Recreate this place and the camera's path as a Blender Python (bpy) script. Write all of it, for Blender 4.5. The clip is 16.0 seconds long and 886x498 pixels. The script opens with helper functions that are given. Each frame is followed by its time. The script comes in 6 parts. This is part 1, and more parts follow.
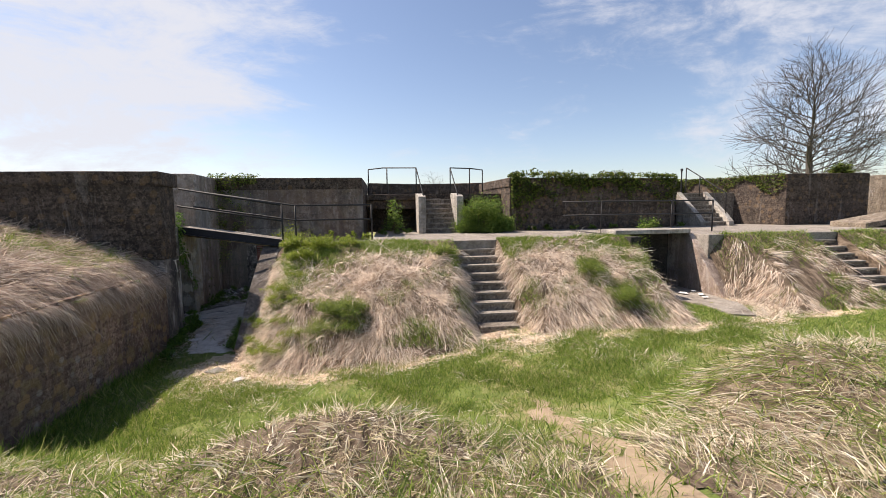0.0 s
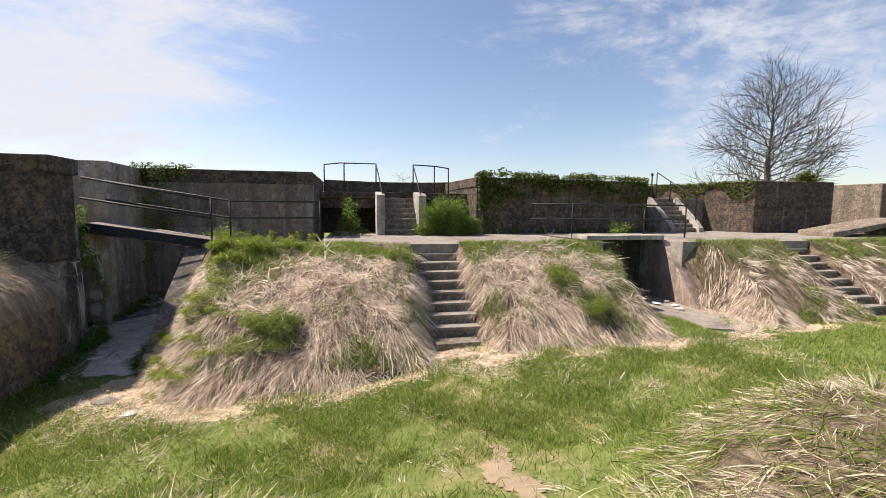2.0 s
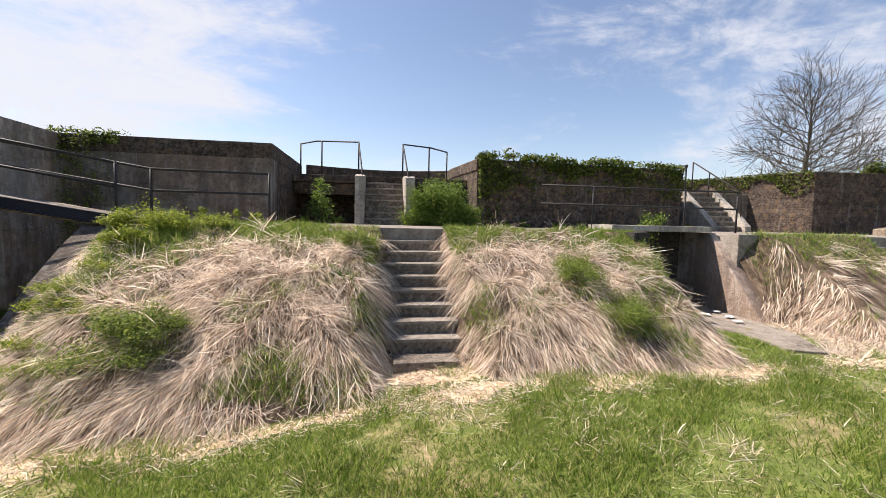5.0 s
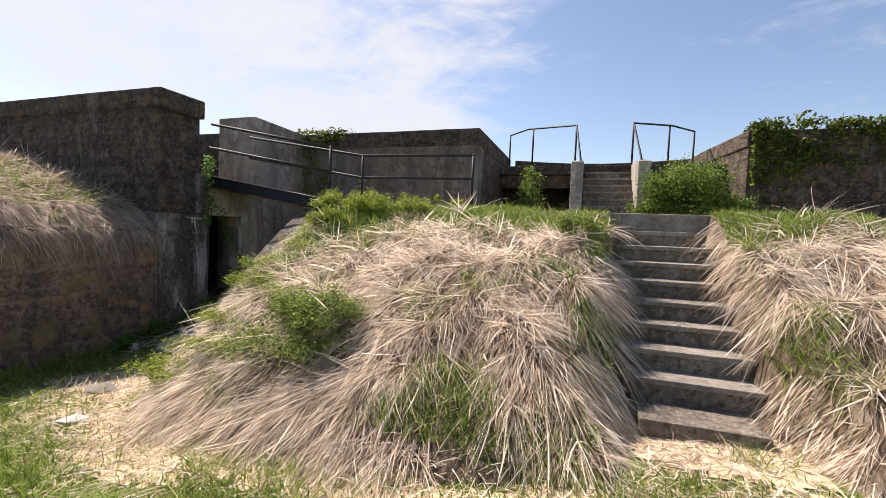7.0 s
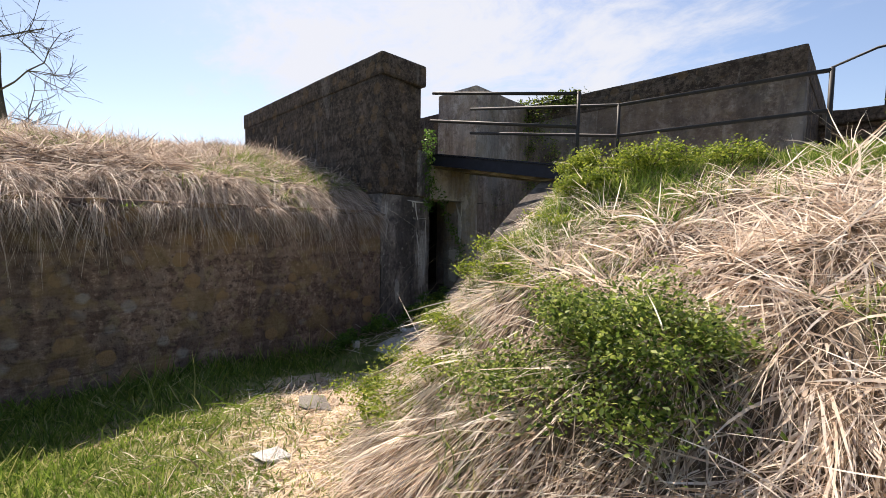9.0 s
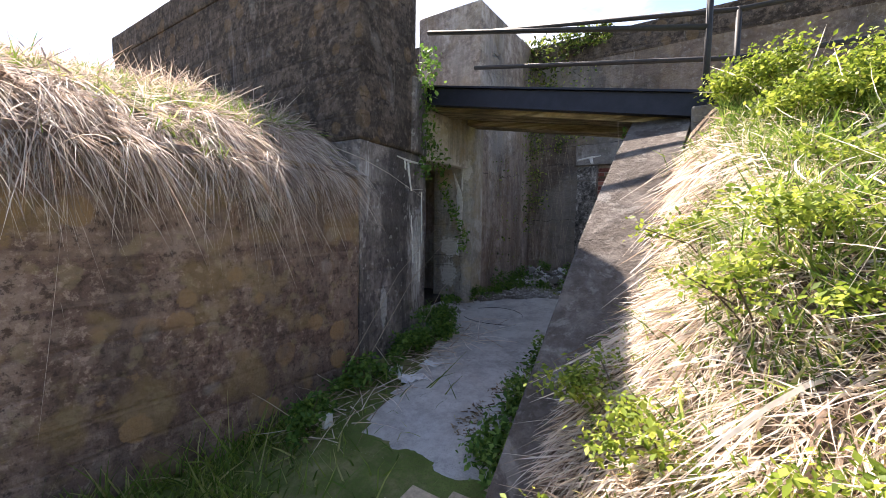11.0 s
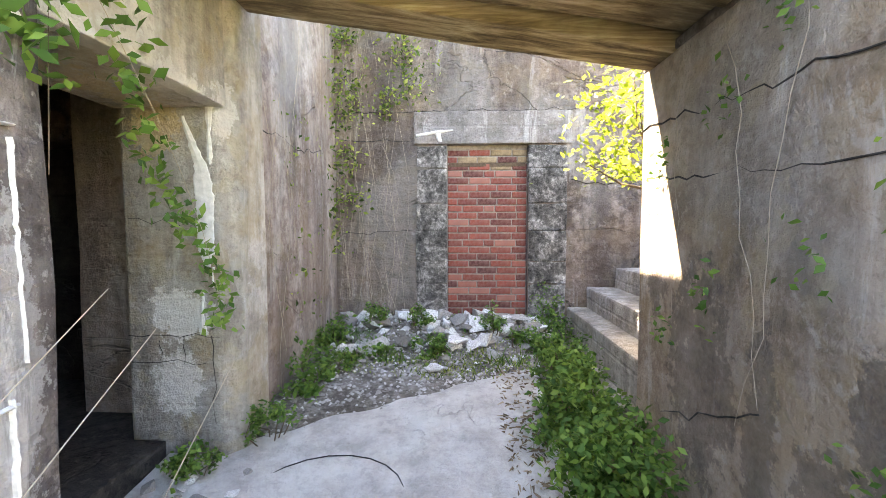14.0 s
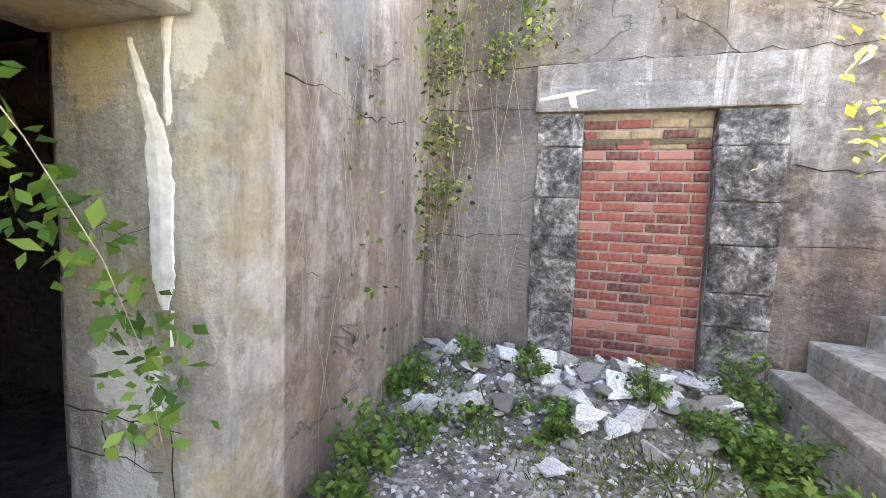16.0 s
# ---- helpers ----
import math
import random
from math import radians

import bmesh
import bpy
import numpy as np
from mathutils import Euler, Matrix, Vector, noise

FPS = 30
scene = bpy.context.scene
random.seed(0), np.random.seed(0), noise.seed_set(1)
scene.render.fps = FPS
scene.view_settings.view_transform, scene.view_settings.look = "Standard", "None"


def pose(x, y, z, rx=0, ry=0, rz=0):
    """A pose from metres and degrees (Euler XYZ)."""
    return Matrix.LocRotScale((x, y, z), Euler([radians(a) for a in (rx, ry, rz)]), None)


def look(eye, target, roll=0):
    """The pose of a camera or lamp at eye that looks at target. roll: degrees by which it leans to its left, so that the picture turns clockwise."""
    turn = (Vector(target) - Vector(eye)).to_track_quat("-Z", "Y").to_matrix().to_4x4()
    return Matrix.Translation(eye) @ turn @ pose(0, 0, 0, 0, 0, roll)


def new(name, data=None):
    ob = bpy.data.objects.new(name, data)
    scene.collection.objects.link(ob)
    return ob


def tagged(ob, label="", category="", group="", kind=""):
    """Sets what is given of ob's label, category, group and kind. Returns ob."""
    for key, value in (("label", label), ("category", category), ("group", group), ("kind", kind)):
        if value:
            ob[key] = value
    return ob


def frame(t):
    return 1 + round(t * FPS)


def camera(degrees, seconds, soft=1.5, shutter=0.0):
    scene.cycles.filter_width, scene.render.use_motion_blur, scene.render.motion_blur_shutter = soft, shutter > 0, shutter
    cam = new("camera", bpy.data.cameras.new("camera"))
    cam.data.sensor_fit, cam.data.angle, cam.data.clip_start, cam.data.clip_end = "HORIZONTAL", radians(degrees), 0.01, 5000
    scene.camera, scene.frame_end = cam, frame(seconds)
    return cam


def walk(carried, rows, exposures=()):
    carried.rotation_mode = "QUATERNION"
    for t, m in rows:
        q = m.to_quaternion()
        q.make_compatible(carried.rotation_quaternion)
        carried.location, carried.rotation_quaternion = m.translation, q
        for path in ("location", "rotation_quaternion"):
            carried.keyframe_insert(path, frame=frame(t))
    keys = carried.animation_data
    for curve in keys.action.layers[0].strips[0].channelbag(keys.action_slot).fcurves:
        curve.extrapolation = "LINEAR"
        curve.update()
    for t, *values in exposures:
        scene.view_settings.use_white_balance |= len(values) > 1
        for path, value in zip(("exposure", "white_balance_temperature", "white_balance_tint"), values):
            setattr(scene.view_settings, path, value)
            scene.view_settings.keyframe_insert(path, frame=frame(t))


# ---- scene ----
cam = camera(93.5, 16.0, soft=0.6)
PATH = [
    (0, (0.439, -0.695, 2.706), (0.704, 1.279, 2.521), -0.8),
    (0.5, (0.51, -0.501, 2.686), (0.753, 1.476, 2.5), -0.7),
    (1, (0.631, -0.247, 2.666), (0.881, 1.728, 2.481), -0.4),
    (1.5, (0.744, 0.086, 2.691), (1.051, 2.053, 2.504), -0.1),
    (2, (0.984, 0.431, 2.659), (1.383, 2.383, 2.482), 0.4),
    (2.5, (1.245, 0.75, 2.658), (1.729, 2.684, 2.494), 0.7),
    (3, (1.511, 1.095, 2.587), (2.049, 3.016, 2.442), 1.0),
    (5.5, (2.219, 3.154, 1.896), (2.376, 5.144, 1.771), 1.3),
    (6, (2.197, 3.616, 1.809), (2.128, 5.612, 1.702), 1.3),
    (6.5, (2.105, 4.091, 1.693), (1.772, 6.061, 1.597), 1.6),
    (7, (1.944, 4.548, 1.557), (1.314, 6.444, 1.459), 2.2),
    (7.5, (1.73, 4.979, 1.44), (0.803, 6.748, 1.329), 2.6),
    (8, (1.315, 5.326, 1.323), (0.138, 6.939, 1.208), 2.5),
    (8.5, (0.877, 5.617, 1.283), (-0.485, 7.077, 1.166), 1.8),
    (9, (0.297, 5.908, 1.203), (-1.115, 7.32, 1.09), 0.9),
    (11.5, (-2.523, 7.485, 0.978), (-3.526, 9.211, 0.846), 0.7),
    (12, (-2.879, 7.891, 0.965), (-3.711, 9.706, 0.853), 0.5),
    (12.5, (-3.191, 8.316, 0.964), (-3.817, 10.213, 0.871), 0.3),
    (13, (-3.416, 8.771, 0.983), (-3.832, 10.725, 0.895), 0.1),
    (13.5, (-3.579, 9.222, 1.018), (-3.802, 11.207, 0.921), -0.0),
    (14, (-3.74, 9.633, 1.074), (-3.818, 11.628, 0.965), -0.1),
    (14.5, (-3.752, 10.017, 1.111), (-3.771, 12.013, 0.991), -0.1),
    (15, (-3.757, 10.309, 1.145), (-3.82, 12.304, 1.021), 0.2),
    (15.5, (-3.839, 10.56, 1.166), (-4.045, 12.545, 1.038), 0.8),
    (16, (-3.917, 10.744, 1.169), (-4.488, 12.653, 0.995), 2.0),
]
walk(cam, [(t, look(eye, target, roll)) for t, eye, target, roll in PATH],
     exposures=[(0, 0.75, 7000, 18), (6.0, 0.86, 7000, 18), (9.0, 0.86, 7050, 17), (11.5, 2.38, 6800, 19), (12.5, 3.2, 7400, 17), (13.5, 4.05, 7900, 17), (14.5, 4.75, 8000, 19), (15.5, 4.6, 7900, 21), (16.0, 4.75, 8000, 17)])

# ---- world and sun ----
SUN_TO = Vector((-0.71, 0.33, 1.0)).normalized()
world = bpy.data.worlds.new("sky")
scene.world = world
world.use_nodes = True
wt = world.node_tree
wt.nodes.clear()


def wnode(kind, **kw):
    n = wt.nodes.new(kind)
    for k, v in kw.items():
        n.inputs[k].default_value = v
    return n


w_out = wnode("ShaderNodeOutputWorld")
w_bg = wnode("ShaderNodeBackground", Strength=0.095)
w_sky = wt.nodes.new("ShaderNodeTexSky")
w_sky.sky_type = "NISHITA"
w_sky.sun_disc = False
w_sky.sun_elevation = math.asin(SUN_TO.z)
w_sky.sun_rotation = math.atan2(SUN_TO.x, SUN_TO.y)
w_sky.air_density, w_sky.dust_density, w_sky.ozone_density = 1.0, 0.6, 2.0
w_co = wt.nodes.new("ShaderNodeTexCoord")
w_map = wt.nodes.new("ShaderNodeMapping")
w_map.inputs["Rotation"].default_value = (0.15, -0.35, 0.5)
w_map.inputs["Scale"].default_value = (1.6, 4.2, 6.5)
w_n1 = wnode("ShaderNodeTexNoise", Scale=1.5, Detail=11.0, Roughness=0.66, Distortion=0.5)
w_n2 = wnode("ShaderNodeTexNoise", Scale=1.7, Detail=3.0, Roughness=0.5)
wt.links.new(w_co.outputs["Generated"], w_map.inputs["Vector"])
wt.links.new(w_map.outputs["Vector"], w_n1.inputs["Vector"])
wt.links.new(w_co.outputs["Generated"], w_n2.inputs["Vector"])


def toward(v, lo, hi, amount):
    """A soft patch of cloud round a direction of the sky."""
    d = wt.nodes.new("ShaderNodeVectorMath")
    d.operation = "DOT_PRODUCT"
    d.inputs[1].default_value = Vector(v).normalized()
    wt.links.new(w_co.outputs["Generated"], d.inputs[0])
    r = wt.nodes.new("ShaderNodeMapRange")
    r.interpolation_type = "SMOOTHSTEP"
    for k, x in (("From Min", lo), ("From Max", hi), ("To Min", 0.0), ("To Max", amount)):
        r.inputs[k].default_value = x
    wt.links.new(d.outputs["Value"], r.inputs["Value"])
    return r.outputs["Result"]


def wmath(op, a, b):
    n = wt.nodes.new("ShaderNodeMath")
    n.operation = op
    for i, x in enumerate((a, b)):
        if isinstance(x, (int, float)):
            n.inputs[i].default_value = x
        else:
            wt.links.new(x, n.inputs[i])
    return n.outputs[0]


w_mask = wmath("ADD", toward((-0.62, 0.76, 0.42), 0.80, 0.96, 0.235), toward((1.0, 0.78, 0.36), 0.93, 0.995, 0.13))
w_mask = wmath("ADD", w_mask, toward((-0.15, 0.95, 0.62), 0.86, 0.98, -0.07))
w_map3 = wt.nodes.new("ShaderNodeMapping")
w_map3.inputs["Rotation"].default_value = (0.3, -0.5, 0.9)
w_map3.inputs["Scale"].default_value = (1.0, 2.6, 3.0)
w_n3 = wnode("ShaderNodeTexNoise", Scale=11.0, Detail=6.0, Roughness=0.6, Distortion=0.8)
wt.links.new(w_co.outputs["Generated"], w_map3.inputs["Vector"])
wt.links.new(w_map3.outputs["Vector"], w_n3.inputs["Vector"])
w_mask = wmath("ADD", w_mask, wmath("MULTIPLY", wmath("SUBTRACT", w_n3.outputs["Fac"], 0.5), 0.22))
w_sum = wmath("ADD", wmath("MULTIPLY", w_n1.outputs["Fac"], 0.75), wmath("MULTIPLY", w_n2.outputs["Fac"], 0.3))
w_ramp = wt.nodes.new("ShaderNodeMapRange")
w_ramp.interpolation_type = "SMOOTHSTEP"
for w_k, w_v in (("From Min", 0.53), ("From Max", 0.82), ("To Min", 0.0), ("To Max", 0.95)):
    w_ramp.inputs[w_k].default_value = w_v
wt.links.new(wmath("ADD", w_sum, w_mask), w_ramp.inputs["Value"])
w_mix = wt.nodes.new("ShaderNodeMix")
w_mix.data_type = "RGBA"
w_mix.inputs[7].default_value = (4.7, 5.2, 5.8, 1)
wt.links.new(w_ramp.outputs["Result"], w_mix.inputs[0])
wt.links.new(w_sky.outputs["Color"], w_mix.inputs[6])
wt.links.new(w_mix.outputs[2], w_bg.inputs["Color"])
wt.links.new(w_bg.outputs["Background"], w_out.inputs["Surface"])

sun_data = bpy.data.lights.new("sun", "SUN")
sun_data.energy, sun_data.angle, sun_data.color = 5.2, radians(0.55), (1.0, 0.94, 0.84)
sun = new("sun", sun_data)
sun.matrix_world = look(tuple(SUN_TO * 50), (0, 0, 0))


# ---- materials ----
class Mat:
    """A node material with short calls for its nodes."""

    def __init__(self, name, rough=0.9):
        self.m = bpy.data.materials.new(name)
        self.m.use_nodes = True
        self.t = self.m.node_tree
        self.b = self.t.nodes["Principled BSDF"]
        self.b.inputs["Roughness"].default_value = rough
        self.b.inputs["Specular IOR Level"].default_value = 0.25
        self.co = self.t.nodes.new("ShaderNodeTexCoord").outputs["Object"]

    def link(self, a, b):
        self.t.links.new(a, b)

    def noise(self, scale, detail=6.0, rough=0.6, stretch=(1, 1, 1), distort=0.0, off=(0, 0, 0)):
        mp = self.t.nodes.new("ShaderNodeMapping")
        mp.inputs["Scale"].default_value = stretch
        mp.inputs["Location"].default_value = off
        self.link(self.co, mp.inputs["Vector"])
        n = self.t.nodes.new("ShaderNodeTexNoise")
        n.inputs["Scale"].default_value = scale
        n.inputs["Detail"].default_value = detail
        n.inputs["Roughness"].default_value = rough
        n.inputs["Distortion"].default_value = distort
        self.link(mp.outputs["Vector"], n.inputs["Vector"])
        return n.outputs["Fac"]

    def voronoi(self, scale, feature="F1", stretch=(1, 1, 1), rand=1.0):
        mp = self.t.nodes.new("ShaderNodeMapping")
        mp.inputs["Scale"].default_value = stretch
        self.link(self.co, mp.inputs["Vector"])
        n = self.t.nodes.new("ShaderNodeTexVoronoi")
        n.feature = feature
        n.inputs["Scale"].default_value = scale
        n.inputs["Randomness"].default_value = rand
        self.link(mp.outputs["Vector"], n.inputs["Vector"])
        return n.outputs["Distance"]

    def ramp(self, fac, *stops):
        r = self.t.nodes.new("ShaderNodeValToRGB")
        while len(r.color_ramp.elements) < len(stops):
            r.color_ramp.elements.new(0.5)
        for e, (p, c) in zip(r.color_ramp.elements, stops):
            e.position = p
            e.color = (*c, 1) if isinstance(c, tuple) else (c, c, c, 1)
        self.link(fac, r.inputs["Fac"])
        return r.outputs["Color"]

    def mix(self, fac, a, b, how="MIX"):
        n = self.t.nodes.new("ShaderNodeMix")
        n.data_type = "RGBA"
        n.blend_type = how
        for i, v in ((0, fac), (6, a), (7, b)):
            if isinstance(v, (int, float)):
                n.inputs[i].default_value = v
            elif isinstance(v, tuple):
                n.inputs[i].default_value = (*v, 1)
            else:
                self.link(v, n.inputs[i])
        return n.outputs[2]

    def math(self, op, a, b=0.0):
        n = self.t.nodes.new("ShaderNodeMath")
        n.operation = op
        for i, v in enumerate((a, b)):
            if isinstance(v, (int, float)):
                n.inputs[i].default_value = v
            else:
                self.link(v, n.inputs[i])
        return n.outputs[0]

    def axis(self, i):
        s = self.t.nodes.new("ShaderNodeSeparateXYZ")
        self.link(self.co, s.inputs[0])
        return s.outputs[i]

    def island(self):
        return self.t.nodes.new("ShaderNodeNewGeometry").outputs["Random Per Island"]

    def each(self):
        return self.t.nodes.new("ShaderNodeObjectInfo").outputs["Random"]

    def color(self, c):
        if isinstance(c, tuple):
            self.b.inputs["Base Color"].default_value = (*c, 1)
        else:
            self.link(c, self.b.inputs["Base Color"])
        return self

    def bump(self, h, strength=0.5, dist=0.02):
        n = self.t.nodes.new("ShaderNodeBump")
        n.inputs["Strength"].default_value = strength
        n.inputs["Distance"].default_value = dist
        self.link(h, n.inputs["Height"])
        self.link(n.outputs["Normal"], self.b.inputs["Normal"])
        return self


def concrete(name, dark, mid, light, white=0.0, ochre=0.0, boards=0.25, black=0.5, brown=0.0, crack=0.3, lichen=0.0, speckle=1.0, band=0.0, spots=()):
    """Old board-marked concrete: blotches, dark runs, lime runs, lichen and hairline cracks."""
    m = Mat(name, 0.92)
    blotch = m.noise(0.9, 8, 0.65, distort=0.4)
    grain = m.noise(34, 5, 0.7)
    fine = m.noise(5.5, 9, 0.7)
    runs = m.noise(2.2, 7, 0.65, (1.0, 1.0, 0.16), 0.3)
    runs2 = m.noise(5.0, 6, 0.6, (1.0, 1.0, 0.07), 0.2, (7, 3, 1))
    base = m.ramp(blotch, (0.36, dark), (0.5, mid), (0.64, light))
    base = m.mix(m.math("MULTIPLY", fine, 0.75), base, mid, "OVERLAY")
    base = m.mix(m.ramp(fine, (0.47, 0.0), (0.60, 0.8)), base, light)
    base = m.mix(m.ramp(fine, (0.38, 0.85), (0.46, 0.0)), base, dark)
    speck = m.noise(17, 7, 0.75, off=(6, 1, 2))
    base = m.mix(m.ramp(speck, (0.40, 0.9 * speckle), (0.47, 0.0)), base, tuple(v * 0.45 for v in dark))
    base = m.mix(m.ramp(speck, (0.54, 0.0), (0.61, 0.75 * speckle)), base, tuple(min(0.75, v * 1.25) for v in light))
    base = m.mix(m.math("MULTIPLY", m.ramp(m.math("ADD", m.math("MULTIPLY", runs, 0.7), m.math("MULTIPLY", fine, 0.3)), (0.48, 0.0), (0.55, 1.0)), black), base, (0.03, 0.028, 0.027))
    base = m.mix(m.math("MULTIPLY", m.ramp(runs2, (0.52, 0.0), (0.64, 1.0)), black * 0.7), base, (0.055, 0.047, 0.042))
    if band:
        lift = m.noise(2.4, 5, 0.6, (0.12, 0.12, 2.2), 0.25, (3, 5, 7))
        base = m.mix(m.math("MULTIPLY", m.ramp(lift, (0.40, 1.0), (0.47, 0.0)), band * 0.8), base, tuple(v * 0.7 for v in dark))
        base = m.mix(m.math("MULTIPLY", m.ramp(lift, (0.56, 0.0), (0.62, 1.0)), band * 0.6), base, light)
    if brown:
        patch = m.noise(0.8, 4, 0.55, (1, 1, 0.8), 0.3, (2, 6, 4))
        base = m.mix(m.math("MULTIPLY", m.ramp(patch, (0.44, 0.0), (0.58, 1.0)), brown), base, m.mix(0.5, base, (0.26, 0.165, 0.115)))
        base = m.mix(m.math("MULTIPLY", m.ramp(patch, (0.36, 1.0), (0.46, 0.0)), brown * 0.6), base, (0.36, 0.35, 0.33))
    if ochre:
        spot = m.noise(3.2, 4, 0.5, off=(3, 9, 2))
        base = m.mix(m.math("MULTIPLY", m.ramp(spot, (0.53, 0.0), (0.60, 1.0)), ochre), base, (0.30, 0.21, 0.085))
        spot2 = m.noise(7.5, 3, 0.5, off=(1, 4, 8))
        base = m.mix(m.math("MULTIPLY", m.ramp(spot2, (0.58, 0.0), (0.63, 1.0)), ochre * 0.7), base, (0.36, 0.30, 0.16))
    if white:
        lime = m.noise(2.6, 8, 0.7, (1.3, 1.3, 0.22), 0.6, (5, 2, 6))
        base = m.mix(m.math("MULTIPLY", m.ramp(lime, (0.585, 0.0), (0.63, 1.0)), white), base, (0.62, 0.60, 0.56))
        chips = m.noise(14, 5, 0.65, off=(2, 2, 9))
        base = m.mix(m.math("MULTIPLY", m.ramp(chips, (0.60, 0.0), (0.66, 1.0)), white), base, (0.5, 0.48, 0.44))
    if lichen:
        ring = m.voronoi(4.2, "F1")
        zone = m.noise(1.1, 4, 0.5, off=(11, 5, 3))
        edge = m.math("ADD", ring, m.math("MULTIPLY", fine, 0.55))
        disc = m.math("MULTIPLY", m.ramp(edge, (0.58, 1.0), (0.63, 0.0)), m.ramp(zone, (0.43, 0.0), (0.49, 1.0)))
        base = m.mix(m.math("MULTIPLY", disc, lichen), base, (0.34, 0.215, 0.10))
        grey = m.math("MULTIPLY", m.ramp(edge, (0.46, 0.8), (0.56, 0.0)), m.ramp(zone, (0.38, 1.0), (0.46, 0.0)))
        base = m.mix(m.math("MULTIPLY", grey, lichen), base, (0.40, 0.38, 0.35))
    for ax, u0, z0, w, h, amount, *tint in spots:
        du = m.math("DIVIDE", m.math("SUBTRACT", m.axis(ax), u0), w)
        dz = m.math("DIVIDE", m.math("SUBTRACT", m.axis(2), z0), h)
        dd = m.math("ADD", m.math("MULTIPLY", du, du), m.math("MULTIPLY", dz, dz))
        dd = m.math("ADD", dd, m.math("ADD", m.math("MULTIPLY", m.math("SUBTRACT", fine, 0.5), 2.6), m.math("MULTIPLY", m.math("SUBTRACT", speck, 0.5), 4.0)))
        base = m.mix(m.math("MULTIPLY", m.ramp(dd, (0.75, 1.0), (1.0, 0.0)), amount), base, tint[0] if tint else (0.80, 0.79, 0.76))
    wander = m.math("ABSOLUTE", m.math("SUBTRACT", m.noise(0.75, 6, 0.55, (1, 1, 1.5), 0.8, (4, 1, 3)), 0.5))
    line = m.math("MULTIPLY", m.ramp(wander, (0.0, 1.0), (0.007, 0.0)), m.ramp(m.noise(0.9, 2, 0.5, off=(8, 8, 1)), (0.5, 0.0), (0.58, 1.0)))
    base = m.mix(m.math("MULTIPLY", line, crack), base, (0.04, 0.036, 0.032))
    m.color(m.mix(m.ramp(grain, (0.3, 0.0), (0.7, 0.35)), base, mid))
    wave = m.t.nodes.new("ShaderNodeTexWave")
    wave.bands_direction = "Z"
    wave.inputs["Scale"].default_value = 1.7
    wave.inputs["Distortion"].default_value = 0.6
    wave.inputs["Detail"].default_value = 2
    m.link(m.co, wave.inputs["Vector"])
    groove = m.ramp(wave.outputs["Fac"], (0.0, 0.0), (0.06, 1.0))
    h = m.math("ADD", m.math("MULTIPLY", grain, 0.5), m.math("MULTIPLY", fine, 1.6))
    h = m.math("ADD", h, m.math("MULTIPLY", groove, boards))
    h = m.math("SUBTRACT", h, m.math("MULTIPLY", line, crack * 2))
    m.bump(h, 1.0, 0.03)
    return m.m


M_BROWN = concrete("brown weathered concrete", (0.12, 0.076, 0.06), (0.25, 0.168, 0.13), (0.39, 0.29, 0.23), ochre=0.5, black=0.45, boards=0.2, band=0.5, crack=0.12, lichen=0.8)
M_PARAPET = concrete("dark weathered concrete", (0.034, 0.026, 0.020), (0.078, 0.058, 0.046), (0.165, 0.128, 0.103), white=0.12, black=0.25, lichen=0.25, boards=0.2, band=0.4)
M_PASSAGE = concrete("grey stained concrete", (0.14, 0.115, 0.10), (0.36, 0.305, 0.27), (0.60, 0.53, 0.48), white=0.25, ochre=0.18, black=0.66, boards=0.06, brown=0.8, speckle=0.35)
M_PALE = concrete("pale grey concrete", (0.26, 0.24, 0.21), (0.42, 0.39, 0.35), (0.55, 0.52, 0.47), white=0.3, ochre=0.12, black=0.45, boards=0.25, crack=0.15, speckle=0.6)
M_BACK = concrete("brown-grey stained concrete", (0.07, 0.057, 0.048), (0.185, 0.152, 0.13), (0.36, 0.31, 0.275), white=0.22, ochre=0.12, black=0.66, boards=0.06, brown=0.6, speckle=0.35, band=0.12)
M_PATH = concrete("pale path concrete", (0.38, 0.36, 0.335), (0.52, 0.50, 0.47), (0.66, 0.64, 0.60), crack=0.2, speckle=0.25, black=0.0, boards=0.0)
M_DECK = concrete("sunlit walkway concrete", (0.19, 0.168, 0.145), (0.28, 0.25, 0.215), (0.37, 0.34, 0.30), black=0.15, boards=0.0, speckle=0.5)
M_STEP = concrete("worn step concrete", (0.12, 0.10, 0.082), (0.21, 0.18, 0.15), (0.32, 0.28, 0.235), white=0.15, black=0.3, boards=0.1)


def soil_mat():
    m = Mat("lawn soil", 1.0)
    big = m.noise(0.55, 5, 0.6)
    mid = m.noise(4.0, 8, 0.7)
    fine = m.noise(45, 4, 0.7)
    green = m.ramp(mid, (0.3, (0.085, 0.13, 0.027)), (0.7, (0.19, 0.24, 0.06)))
    straw = m.ramp(mid, (0.3, (0.24, 0.175, 0.10)), (0.7, (0.43, 0.34, 0.21)))
    f = m.ramp(m.math("ADD", m.math("MULTIPLY", big, 0.7), m.math("MULTIPLY", mid, 0.3)), (0.49, 1.0), (0.63, 0.0))
    c = m.mix(f, straw, green)
    m.color(m.mix(m.ramp(fine, (0.4, 0.0), (0.8, 0.5)), c, (0.13, 0.095, 0.055)))
    m.bump(m.math("ADD", fine, mid), 0.7, 0.03)
    return m.m


